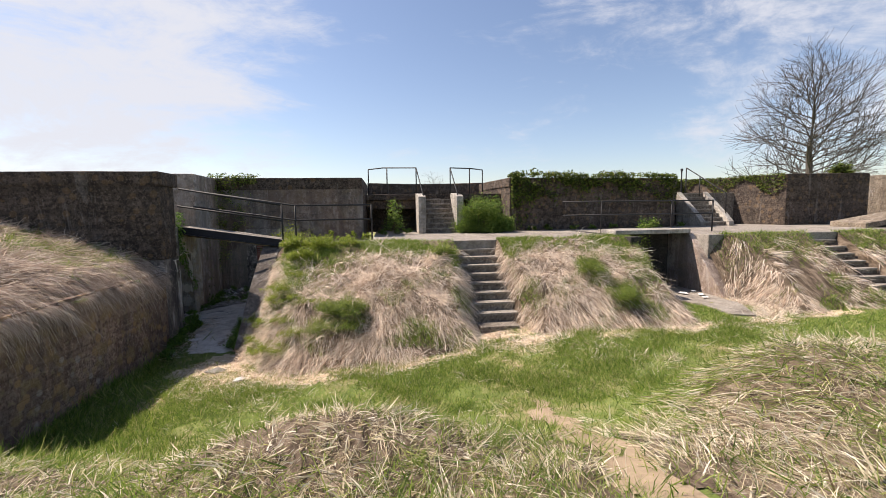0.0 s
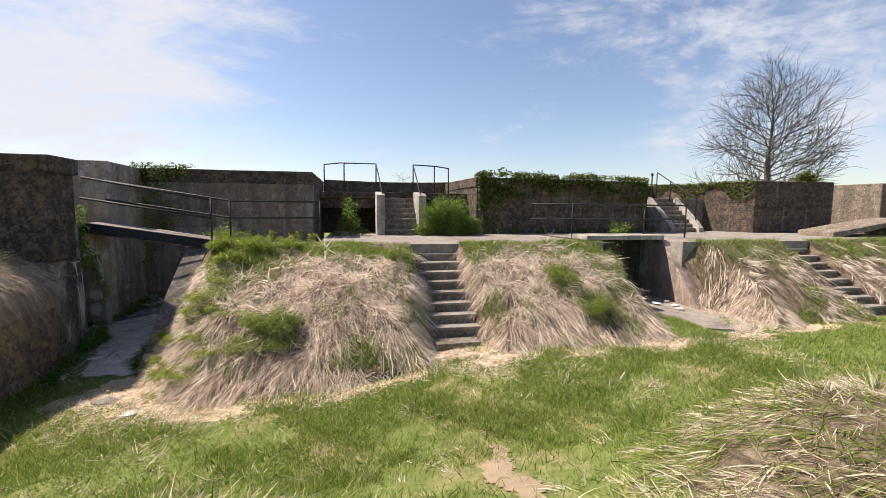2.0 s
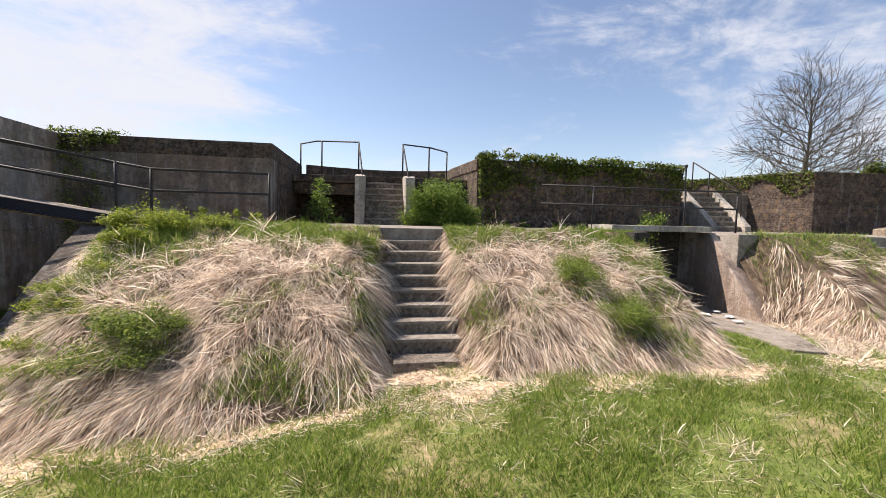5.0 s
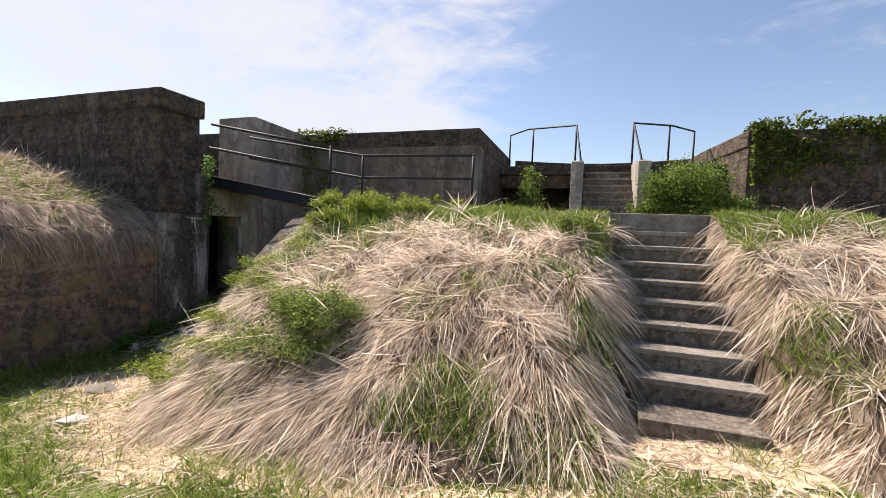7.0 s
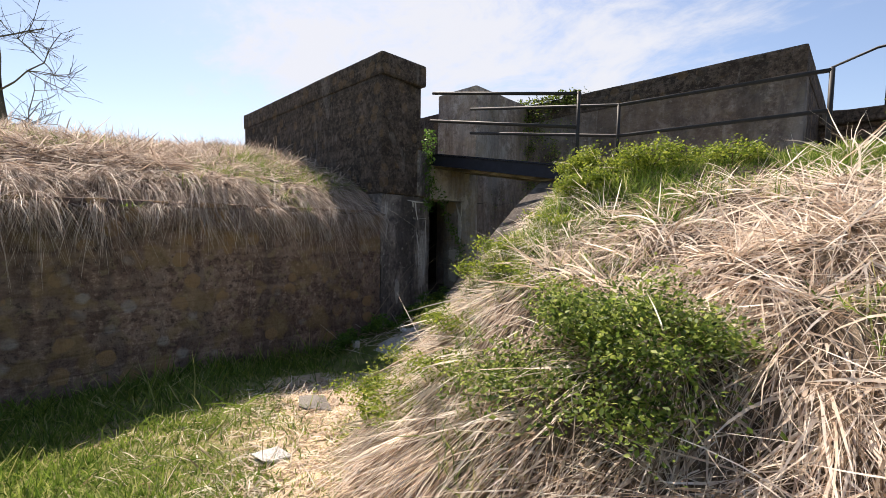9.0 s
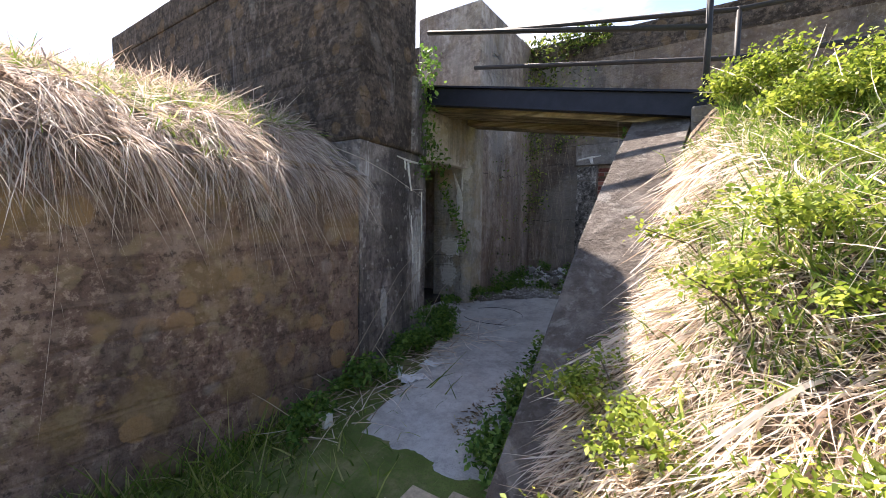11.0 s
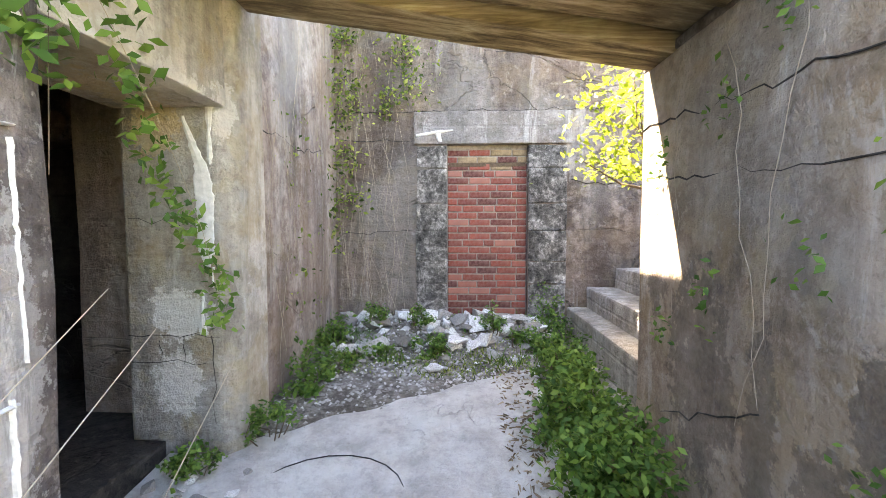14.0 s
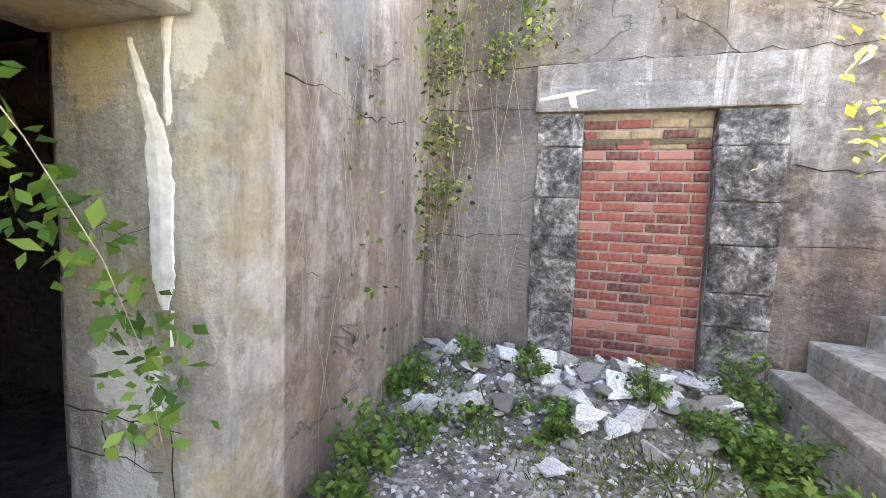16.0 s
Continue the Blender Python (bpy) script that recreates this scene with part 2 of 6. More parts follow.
def straw_mat():
    m = Mat("matted straw with shade between blades", 1.0)
    strands = m.noise(9, 8, 0.75, (1.0, 0.25, 0.25), 0.6)
    fine = m.noise(55, 4, 0.7)
    # straw tones kept dark to stand in for shade between the blades
    c = m.ramp(strands, (0.38, (0.05, 0.036, 0.024)), (0.5, (0.15, 0.11, 0.078)), (0.64, (0.34, 0.27, 0.20)))
    m.color(m.mix(m.ramp(fine, (0.4, 0.0), (0.8, 0.4)), c, (0.09, 0.065, 0.04)))
    m.bump(m.math("ADD", strands, fine), 0.8, 0.04)
    return m.m


def dirt_mat():
    m = Mat("trodden dirt", 1.0)
    mid = m.noise(3, 8, 0.7)
    fine = m.noise(50, 4, 0.7)
    c = m.ramp(mid, (0.3, (0.22, 0.165, 0.11)), (0.7, (0.37, 0.29, 0.20)))
    m.color(m.mix(m.ramp(fine, (0.45, 0.0), (0.75, 0.5)), c, (0.20, 0.14, 0.085)))
    m.bump(m.math("ADD", fine, mid), 0.6, 0.02)
    return m.m


def blade_mat(name, stops, rough=0.75):
    m = Mat(name, rough)
    m.color(m.ramp(m.island(), *stops))
    m.b.inputs["Subsurface Weight"].default_value = 0.0
    return m.m


def leaf_mat(name, stops, glow=0.45, tufts=0.0, old=(0.27, 0.195, 0.135), lock=7.5, along=(1, 1, 1)):
    """Leaves let some light through; tufts: how much whole tufts differ in tone."""
    m = Mat(name, 0.55)
    c = m.ramp(m.island(), *stops)
    if tufts:
        tone = m.math("ADD", m.math("MULTIPLY", m.noise(lock, 3, 0.6, along), 0.7), m.math("MULTIPLY", m.noise(1.6, 4, 0.6, off=(4, 4, 4)), 0.3))
        c = m.mix(m.math("MULTIPLY", m.ramp(tone, (0.43, 1.0), (0.52, 0.0)), tufts), c, old)
    m.color(c)
    tr = m.t.nodes.new("ShaderNodeBsdfTranslucent")
    m.link(c, tr.inputs["Color"])
    mx = m.t.nodes.new("ShaderNodeMixShader")
    mx.inputs["Fac"].default_value = glow
    m.link(m.b.outputs["BSDF"], mx.inputs[1])
    m.link(tr.outputs["BSDF"], mx.inputs[2])
    m.link(mx.outputs["Shader"], m.t.nodes["Material Output"].inputs["Surface"])
    return m.m


def eroded():
    m = Mat("eroded black and white concrete", 0.95)
    n = m.noise(5.5, 10, 0.75, distort=0.5)
    g = m.noise(30, 8, 0.75)
    c = m.ramp(m.math("ADD", m.math("MULTIPLY", n, 0.6), m.math("MULTIPLY", g, 0.4)), (0.40, (0.03, 0.028, 0.027)), (0.49, (0.13, 0.125, 0.115)), (0.56, (0.36, 0.34, 0.32)), (0.62, (0.70, 0.68, 0.64)))
    m.color(c)
    m.bump(m.math("ADD", n, g), 1.0, 0.03)
    return m.m


M_SOIL, M_STRAW, M_DIRT = soil_mat(), straw_mat(), dirt_mat()
M_DRY = leaf_mat("dry grass", [(0.0, (0.16, 0.11, 0.07)), (0.2, (0.52, 0.40, 0.31)), (0.4, (0.88, 0.75, 0.62)), (1.0, (0.98, 0.92, 0.84))], 0.52, 0.3, (0.30, 0.21, 0.14), 14.0, (1, 0.25, 0.25))
M_MOUND = leaf_mat("grey dry grass", [(0.0, (0.14, 0.095, 0.075)), (0.25, (0.42, 0.32, 0.25)), (0.6, (0.70, 0.58, 0.48)), (1.0, (0.90, 0.81, 0.71))], 0.4, 0.55, (0.12, 0.08, 0.06), 14.0, (0.3, 1, 0.3))
M_BLEACH = leaf_mat("bleached straw", [(0.0, (0.20, 0.14, 0.08)), (0.2, (0.50, 0.41, 0.27)), (0.55, (0.78, 0.69, 0.51)), (1.0, (0.95, 0.89, 0.76))], 0.45, 0.25, (0.26, 0.22, 0.11), 11.0)
M_GREEN = leaf_mat("green grass", [(0.0, (0.055, 0.11, 0.016)), (0.4, (0.16, 0.26, 0.04)), (0.8, (0.31, 0.385, 0.08)), (1.0, (0.58, 0.52, 0.26))], 0.48, 0.35, (0.10, 0.14, 0.03), 8.0)
M_LEAF = leaf_mat("shrub leaves", [(0.0, (0.05, 0.10, 0.018)), (0.5, (0.12, 0.20, 0.035)), (1.0, (0.26, 0.33, 0.07))])
M_IVY = leaf_mat("ivy leaves", [(0.0, (0.05, 0.042, 0.02)), (0.3, (0.055, 0.085, 0.018)), (0.65, (0.11, 0.165, 0.03)), (1.0, (0.25, 0.28, 0.06))])
M_YELLOW = leaf_mat("young yellow-green leaves", [(0.0, (0.11, 0.155, 0.015)), (0.5, (0.21, 0.27, 0.025)), (1.0, (0.33, 0.36, 0.05))], 0.45)


def plain(name, c, rough=0.6, metal=0.0, grain=30, var=0.35):
    m = Mat(name, rough)
    n = m.noise(grain, 6, 0.65)
    dark = tuple(v * (1 - var) for v in c)
    m.color(m.ramp(n, (0.35, dark), (0.65, c)))
    m.b.inputs["Metallic"].default_value = metal
    m.bump(n, 0.25, 0.004)
    return m.m


M_RAIL = plain("dark galvanised iron", (0.032, 0.031, 0.032), 0.6, 0.0)
M_BEAM = plain("blue-black painted steel", (0.020, 0.022, 0.036), 0.45, 0.2, 12)
M_BARK = plain("grey bark", (0.13, 0.115, 0.10), 0.95, 0, 20, 0.5)
M_STEM = plain("brown stem", (0.14, 0.10, 0.065), 0.9, 0, 40, 0.5)


def rubble_mat():
    m = Mat("broken concrete", 0.95)
    n = m.noise(9, 8, 0.7)
    tone = m.ramp(m.each(), (0.0, (0.16, 0.145, 0.125)), (0.3, (0.36, 0.34, 0.31)), (0.55, (0.66, 0.65, 0.62)), (1.0, (0.84, 0.84, 0.82)))
    m.color(m.mix(m.ramp(n, (0.38, 0.65), (0.55, 0.0)), tone, (0.14, 0.125, 0.105)))
    m.bump(n, 0.6, 0.02)
    return m.m


M_STONE = rubble_mat()
M_MORTAR = plain("lime mortar", (0.33, 0.29, 0.255), 0.95, 0, 30, 0.4)
M_PAPER = plain("white litter", (0.75, 0.75, 0.74), 0.6, 0, 9, 0.15)
M_RED = plain("red print", (0.45, 0.05, 0.05), 0.6, 0, 9, 0.2)
M_PINK = plain("pink plastic", (0.75, 0.05, 0.25), 0.5, 0, 9, 0.2)


def brick_mat():
    m = Mat("red brick", 0.9)
    n = m.noise(22, 7, 0.7)
    tone = m.ramp(m.each(), (0.0, (0.085, 0.03, 0.028)), (0.3, (0.17, 0.045, 0.035)), (0.75, (0.29, 0.075, 0.052)), (1.0, (0.36, 0.16, 0.125)))
    c = m.mix(m.ramp(n, (0.42, 0.0), (0.72, 0.6)), tone, (0.34, 0.20, 0.17))
    m.color(m.mix(m.ramp(m.noise(3, 6, 0.65), (0.55, 0.0), (0.75, 0.55)), c, (0.10, 0.05, 0.045)))
    m.bump(n, 0.5, 0.006)
    return m.m


M_BRICK = brick_mat()


def timber():
    m = Mat("stained timber", 0.9)
    n = m.noise(9, 9, 0.7, (0.10, 1.6, 1.6), 0.7)
    big = m.noise(1.6, 5, 0.6)
    c = m.ramp(n, (0.36, (0.055, 0.04, 0.024)), (0.47, (0.19, 0.145, 0.085)), (0.56, (0.34, 0.275, 0.17)), (0.66, (0.50, 0.44, 0.32)))
    m.color(m.mix(m.ramp(big, (0.48, 0.0), (0.62, 0.7)), c, (0.10, 0.075, 0.05)))
    m.bump(n, 0.9, 0.02)
    return m.m


M_BUFFWOOD = timber()
M_SAND = plain("bleached straw and sand", (0.58, 0.46, 0.31), 1.0, 0, 22, 0.42)
M_BUFF = plain("yellow-stained brick", (0.36, 0.27, 0.17), 0.95, 0, 16, 0.5)


M_YGREEN = leaf_mat("yellow-green leaves", [(0.0, (0.09, 0.14, 0.018)), (0.5, (0.22, 0.29, 0.035)), (1.0, (0.42, 0.45, 0.08))], 0.45)
M_SHRUB = leaf_mat("olive shrub leaves", [(0.0, (0.03, 0.055, 0.012)), (0.3, (0.10, 0.16, 0.03)), (0.55, (0.19, 0.265, 0.05)), (0.85, (0.32, 0.385, 0.085)), (1.0, (0.42, 0.45, 0.13))], 0.5)
M_WEED = leaf_mat("fresh weed leaves", [(0.0, (0.04, 0.10, 0.018)), (0.5, (0.10, 0.20, 0.035)), (1.0, (0.22, 0.34, 0.07))], 0.4)
M_STRAWS = blade_mat("brown litter", [(0.0, (0.09, 0.06, 0.035)), (0.6, (0.22, 0.16, 0.10)), (1.0, (0.40, 0.32, 0.22))], 0.95)
M_DRYSTEM = plain("pale dry stem", (0.45, 0.38, 0.29), 0.9, 0, 30, 0.3)
M_LIME = plain("white lime", (0.70, 0.69, 0.66), 0.9, 0, 25, 0.3)
M_ERODED = eroded()
M_WINGTOP = concrete("pinkish grey concrete darkened against sun", (0.08, 0.066, 0.056), (0.135, 0.115, 0.10), (0.20, 0.175, 0.155), white=0.2, black=0.12, boards=0.0, speckle=0.4, crack=0.0)
# Tan for the far walls, with their sunlit look mixed into the colour.
M_TAN_LIT = concrete("tan concrete with sunlight in its colour", (0.135, 0.108, 0.08), (0.225, 0.182, 0.138), (0.35, 0.295, 0.23), white=0.3, black=0.4, boards=0.0)
M_BLACK = concrete("blackened concrete", (0.06, 0.052, 0.05), (0.22, 0.19, 0.175), (0.44, 0.395, 0.36), white=0.7, black=0.8, boards=0.2, speckle=0.45,
                   spots=((1, 10.60, 0.0, 0.02, 0.12, 0.8), (1, 9.9, 0.2, 0.05, 0.2, 0.5), (1, 10.5, 0.75, 0.12, 0.4, 0.35)))
M_JAMB = concrete("pale lime-streaked concrete", (0.26, 0.235, 0.20), (0.48, 0.445, 0.395), (0.64, 0.61, 0.56), white=0.3, ochre=0.45, black=0.5, boards=0.1, crack=0.0, speckle=0.35,
                  spots=((0, -5.10, 0.66, 0.16, 0.14, 0.6), (0, -5.12, 0.30, 0.14, 0.16, 0.5), (0, -4.88, 1.62, 0.05, 0.14, 0.4), (0, -5.2, 1.55, 0.12, 0.16, 0.7, (0.50, 0.38, 0.20))))
STAIN = (0.055, 0.052, 0.055)
M_WING = concrete("tan stained concrete", (0.17, 0.135, 0.10), (0.37, 0.305, 0.235), (0.58, 0.50, 0.41), white=0.35, ochre=0.3, black=0.4, boards=0.04, brown=0.5, crack=0.0, speckle=0.3,
                  spots=((1, 11.25, 0.50, 0.22, 0.42, 0.5, STAIN), (1, 10.55, 0.62, 0.08, 0.20, 0.65, STAIN), (1, 10.70, 0.15, 0.12, 0.40, 0.5, STAIN), (1, 10.92, 0.35, 0.08, 0.45, 0.5, STAIN), (1, 11.6, 0.9, 0.1, 0.25, 0.5, STAIN)))
M_LINTEL = concrete("smooth grey concrete", (0.13, 0.115, 0.10), (0.25, 0.225, 0.205), (0.38, 0.355, 0.335), white=0.4, black=0.4, boards=0.1, crack=0.0, speckle=0.4, brown=0.4)
# Near-black concrete: painted shade of room, underpass and recess, also open cracks.
M_SHADE_CRACK = concrete("concrete darkened for shade and cracks", (0.03, 0.028, 0.026), (0.06, 0.055, 0.05), (0.10, 0.09, 0.08), black=0.6)
M_GRAVEL = concrete("fine rubble", (0.10, 0.088, 0.072), (0.17, 0.152, 0.128), (0.29, 0.268, 0.235), white=0.5, black=0.2, boards=0.0)
M_GRAVELS = blade_mat("pale crumbs", [(0.0, (0.16, 0.145, 0.13)), (0.6, (0.36, 0.34, 0.31)), (1.0, (0.58, 0.56, 0.53))], 0.95)


# ---- shapes ----
def mesh_of(bm, name, mat, smooth=False):
    bmesh.ops.recalc_face_normals(bm, faces=bm.faces[:])
    me = bpy.data.meshes.new(name)
    bm.to_mesh(me)
    bm.free()
    me.materials.append(mat)
    if smooth:
        me.shade_smooth()
    return me


def part(name, bm, mat, parent, label="", smooth=False):
    ob = new(name, mesh_of(bm, name, mat, smooth) if isinstance(bm, bmesh.types.BMesh) else bm)
    ob.parent = parent
    if label:
        tagged(ob, label)
    return ob


def thing(name, label, category, at=(0, 0, 0), group="", kind=""):
    ob = new(name)
    ob.location = at
    return tagged(ob, label, category, group, kind)


def structure(name, bm, mat, label, smooth=False):
    ob = new(name, mesh_of(bm, name, mat, smooth) if isinstance(bm, bmesh.types.BMesh) else bm)
    return tagged(ob, label, kind="structure")


def prism(bm, pts, z0, z1):
    """A prism over a plan outline; z0 and z1 are numbers or one height for each corner."""
    n = len(pts)
    lo = [z0] * n if isinstance(z0, (int, float)) else z0
    hi = [z1] * n if isinstance(z1, (int, float)) else z1
    a = [bm.verts.new((x, y, z)) for (x, y), z in zip(pts, lo)]
    b = [bm.verts.new((x, y, z)) for (x, y), z in zip(pts, hi)]
    bm.faces.new(a[::-1])
    bm.faces.new(b)
    for i in range(n):
        j = (i + 1) % n
        bm.faces.new((a[i], a[j], b[j], b[i]))


def box(bm, x0, x1, y0, y1, z0, z1):
    prism(bm, [(x0, y0), (x1, y0), (x1, y1), (x0, y1)], z0, z1)


def worn(bm, cell=0.3, amp=0.012, bevel=0.02, seed=0.0):
    """Rounds the edges, cuts the faces up and roughens them."""
    bmesh.ops.recalc_face_normals(bm, faces=bm.faces[:])
    if bevel:
        sharp = [e for e in bm.edges if len(e.link_faces) == 2 and e.calc_face_angle(0) > 0.5]
        bmesh.ops.bevel(bm, geom=sharp, offset=bevel, segments=2, affect="EDGES", profile=0.6)
    if cell:
        co = np.array([v.co for v in bm.verts])
        for ax in range(3):
            lo, hi = co[:, ax].min(), co[:, ax].max()
            k = int((hi - lo) / cell)
            for i in range(1, k + 1):
                p, nrm = [0, 0, 0], [0, 0, 0]
                p[ax], nrm[ax] = lo + (hi - lo) * i / (k + 1), 1
                bmesh.ops.bisect_plane(bm, geom=bm.verts[:] + bm.edges[:] + bm.faces[:], plane_co=p, plane_no=nrm)
        bm.normal_update()
        for v in bm.verts:
            d = noise.noise(v.co * 1.7 + Vector((seed, 0, 0))) * 0.6 + noise.noise(v.co * 5.3 + Vector((0, seed, 0))) * 0.4
            v.co += v.normal * d * amp
    return bm


def worn_prism(pts, z0, z1, cell=0.3, amp=0.012, bevel=0.02):
    bm = bmesh.new()
    prism(bm, pts, z0, z1)
    return worn(bm, cell, amp, bevel, pts[0][0])


def worn_box(x0, x1, y0, y1, z0, z1, cell=0.3, amp=0.012, bevel=0.02):
    return worn_prism([(x0, y0), (x1, y0), (x1, y1), (x0, y1)], z0, z1, cell, amp, bevel)


def tube(bm, pts, r0, r1=None, sides=8):
    """A round bar along a line of points, tapering from r0 to r1."""
    r1 = r0 if r1 is None else r1
    pts = [Vector(p) for p in pts]
    rings = []
    for i, p in enumerate(pts):
        d = (pts[min(i + 1, len(pts) - 1)] - pts[max(i - 1, 0)]).normalized()
        u = d.cross(Vector((0, 0, 1)))
        u = u.normalized() if u.length > 1e-3 else Vector((1, 0, 0))
        w = d.cross(u)
        r = r0 + (r1 - r0) * i / (len(pts) - 1)
        rings.append([bm.verts.new(p + (u * math.cos(a) + w * math.sin(a)) * r) for a in (2 * math.pi * k / sides for k in range(sides))])
    for a, b in zip(rings, rings[1:]):
        for k in range(sides):
            bm.faces.new((a[k], a[(k + 1) % sides], b[(k + 1) % sides], b[k]))
    bm.faces.new(rings[0][::-1])
    bm.faces.new(rings[-1])


# ---- lie of the land ----
def step(e0, e1, v):
    t = np.clip((v - e0) / (e1 - e0), 0, 1)
    return t * t * (3 - 2 * t)


def rough(x, y, s=1.0):
    return (np.sin(x * 1.7 * s + 1.3 * np.sin(y * 1.1 * s)) + np.sin(y * 2.3 * s + 1.7 * np.sin(x * 0.9 * s + 2)) + 0.6 * np.sin((x + y) * 4.1 * s + 0.7) + 0.5 * np.sin((x - 1.3 * y) * 5.7 * s)) / 3.1


def lawn(x, y):
    x, y = np.asarray(x, float), np.asarray(y, float)
    flat = np.clip(-0.13 + 0.055 * (x - 0.5), -0.36, 0.08)
    floor = -0.42 + 0.115 * np.clip(y - 8.7, -1.5, 3.4)
    w = step(-2.2, -3.2, x) * step(7.2, 8.6, y)
    flat = flat * (1 - w) + floor * w
    hill = 1.2 * step(5.0, 0.7, y)
    left = np.exp(-((x + 0.1) / 1.35) ** 2 - ((y - 2.75) / 0.85) ** 2) * 0.55
    sx = np.where(x < 4.4, 0.95, 2.6)
    right = np.exp(-((x - 4.4) / sx) ** 2 - ((y - 2.9) / 1.15) ** 2) * 0.66
    left = left + 0.45 * np.exp(-((x + 3.3) / 1.4) ** 2 - ((y - 3.2) / 1.3) ** 2)
    far = np.clip((np.hypot(x - 4, y - 5) - 40) / 40, 0, 1) * 0.6
    return flat + hill + left + right + 0.035 * rough(x, y) + far


def wing(y):
    return np.interp(y, [7.0, 8.45, 9.6, 10.4, 11.0, 12], [-1.3, -0.15, 0.90, 1.52, 1.84, 1.9])


def flank(y):
    return np.interp(y, [7.0, 9.3, 10.45, 11.0, 12], [-0.6, 0.05, 1.50, 1.84, 1.9])


TOE = ([-3.0, -1.5, 0.5, 2.3, 4.2, 6.6, 11, 18, 30], [8.1, 6.95, 6.85, 7.35, 7.6, 7.55, 8.0, 8.1, 8.1])


def bank(x, y):
    """The grassed slope under the walkway."""
    x, y = np.asarray(x, float), np.asarray(y, float)
    g = lawn(x, y)
    toe = np.interp(x, *TOE)
    t = np.clip((y - toe) / (10.7 - toe), 0, 1)
    t = np.where(x > 11.0, np.clip((y - 8.1) / 2.6, 0, 1), t)
    z = g + (1.86 - g) * (0.68 * t + 0.32 * np.sin(t * math.pi / 2) * (x < 11.0) + 0.32 * t * (x >= 11.0)) + (0.06 * rough(x, y, 1.3) + 0.06 * rough(x, y, 3.4) + 0.03 * rough(x + 5, y, 6.5)) * np.sin(t * math.pi)
    z = np.minimum(z, wing(y) - 0.05 + 1.1 * (x + 2.42 + 0.30 * step(9.5, 8.7, y)))
    z = np.where(x < 9.0, np.minimum(z, flank(y + 0.2) + 2.8 * (7.55 - x)), np.minimum(z, flank(y - 0.45) + 1.2 * (x - 10.15)))
    for xa, xb in ((2.36, 3.44), (13.5, 14.45)):
        near = np.maximum(xa - x, x - xb)
        z = np.where((near > -0.1) & (near < 0.6), np.minimum(z, 0.22 + np.clip(y - 8.55, -0.5, 9) * 0.77 + 1.3 * np.clip(near, 0, 1)), z)
    cut = step(2.30, 2.36, x) * step(3.52, 3.46, x)
    tread = 0.02 + (y - 8.4) * 0.66
    z = np.where(cut > 0.5, np.minimum(z, tread), z)
    cut2 = step(13.4, 13.5, x) * step(14.55, 14.45, x)
    z = np.where(cut2 > 0.5, np.minimum(z, tread), z)
    return np.where(t > 0, z, g - 0.15)


def wall_x(y):
    return -4.62 + 0.02 * (9.55 - y)


def mound(x, y):
    """The grassed top behind the brown retaining wall."""
    x, y = np.asarray(x, float), np.asarray(y, float)
    d = np.clip(wall_x(y) - x, 0, 99)
    top = 1.20 + 0.60 * step(7.3, 9.5, y)
    z = 1.34 + top * (1 - np.exp(-d * 0.5 / top))
    return z + 0.06 * rough(x, y, 1.2) * np.clip(d * 2, 0, 1) + 0.10 * step(0.0, 0.45, d)


def grid(name, fn, x0, x1, y0, y1, cell, mat, label, keep=None):
    nx, ny = int((x1 - x0) / cell) + 1, int((y1 - y0) / cell) + 1
    X, Y = np.meshgrid(np.linspace(x0, x1, nx), np.linspace(y0, y1, ny), indexing="ij")
    Z = fn(X, Y)
    v = np.stack([X, Y, Z], -1).reshape(-1, 3)
    i, j = np.meshgrid(np.arange(nx - 1), np.arange(ny - 1), indexing="ij")
    a = (i * ny + j).ravel()
    f = np.stack([a, a + ny, a + ny + 1, a + 1], -1)
    if keep is not None:
        c = v[f].mean(1)
        f = f[keep(c[:, 0], c[:, 1], c[:, 2])]
    return structure(name, sheet(name, v, f, mat), mat, label)


def sheet(name, v, f, mat, smooth=True):
    me = bpy.data.meshes.new(name)
    me.vertices.add(len(v))
    me.vertices.foreach_set("co", np.asarray(v, np.float32).ravel())
    k = f.shape[1]
    me.loops.add(f.size)
    me.loops.foreach_set("vertex_index", f.astype(np.int32).ravel())
    me.polygons.add(len(f))
    me.polygons.foreach_set("loop_start", np.arange(0, f.size, k, dtype=np.int32))
    me.update(calc_edges=True)
    me.validate()
    me.materials.append(mat)
    if smooth:
        me.shade_smooth()
    return me


def trail(x, y):
    """1 on the trodden trail between the front mounds."""
    c = np.interp(y, [-3, 0.5, 1.6, 2.6, 3.6, 4.6], [1.6, 1.85, 2.05, 2.15, 2.3, 2.45])
    return np.exp(-((x - c + 0.06 * np.sin(y * 5)) / 0.20) ** 2) * step(5.6, 4.2, y)


def straw_zone(x, y):
    """1 on the strip of bare straw and sand along the foot of the bank."""
    toe = np.interp(x, *TOE)
    w = 0.26 + 0.36 * np.exp(-((x + 2.2) / 0.8) ** 2) + 0.13 * rough(x, y, 1.6)
    corner = 1.2 * np.exp(-((x + 3.1) / 0.6) ** 2 - ((y - 8.25) / 0.75) ** 2)
    corner = corner + np.exp(-((x - 2.9) / 0.62) ** 4 - ((y - 8.15) / 0.5) ** 4)
    return corner + np.exp(-((y - toe + 0.16) / w) ** 2) * (0.62 + 0.38 * step(-0.3, -1.4, x) + 0.25 * rough(x, y, 2.4) * step(-1.4, -0.3, x))


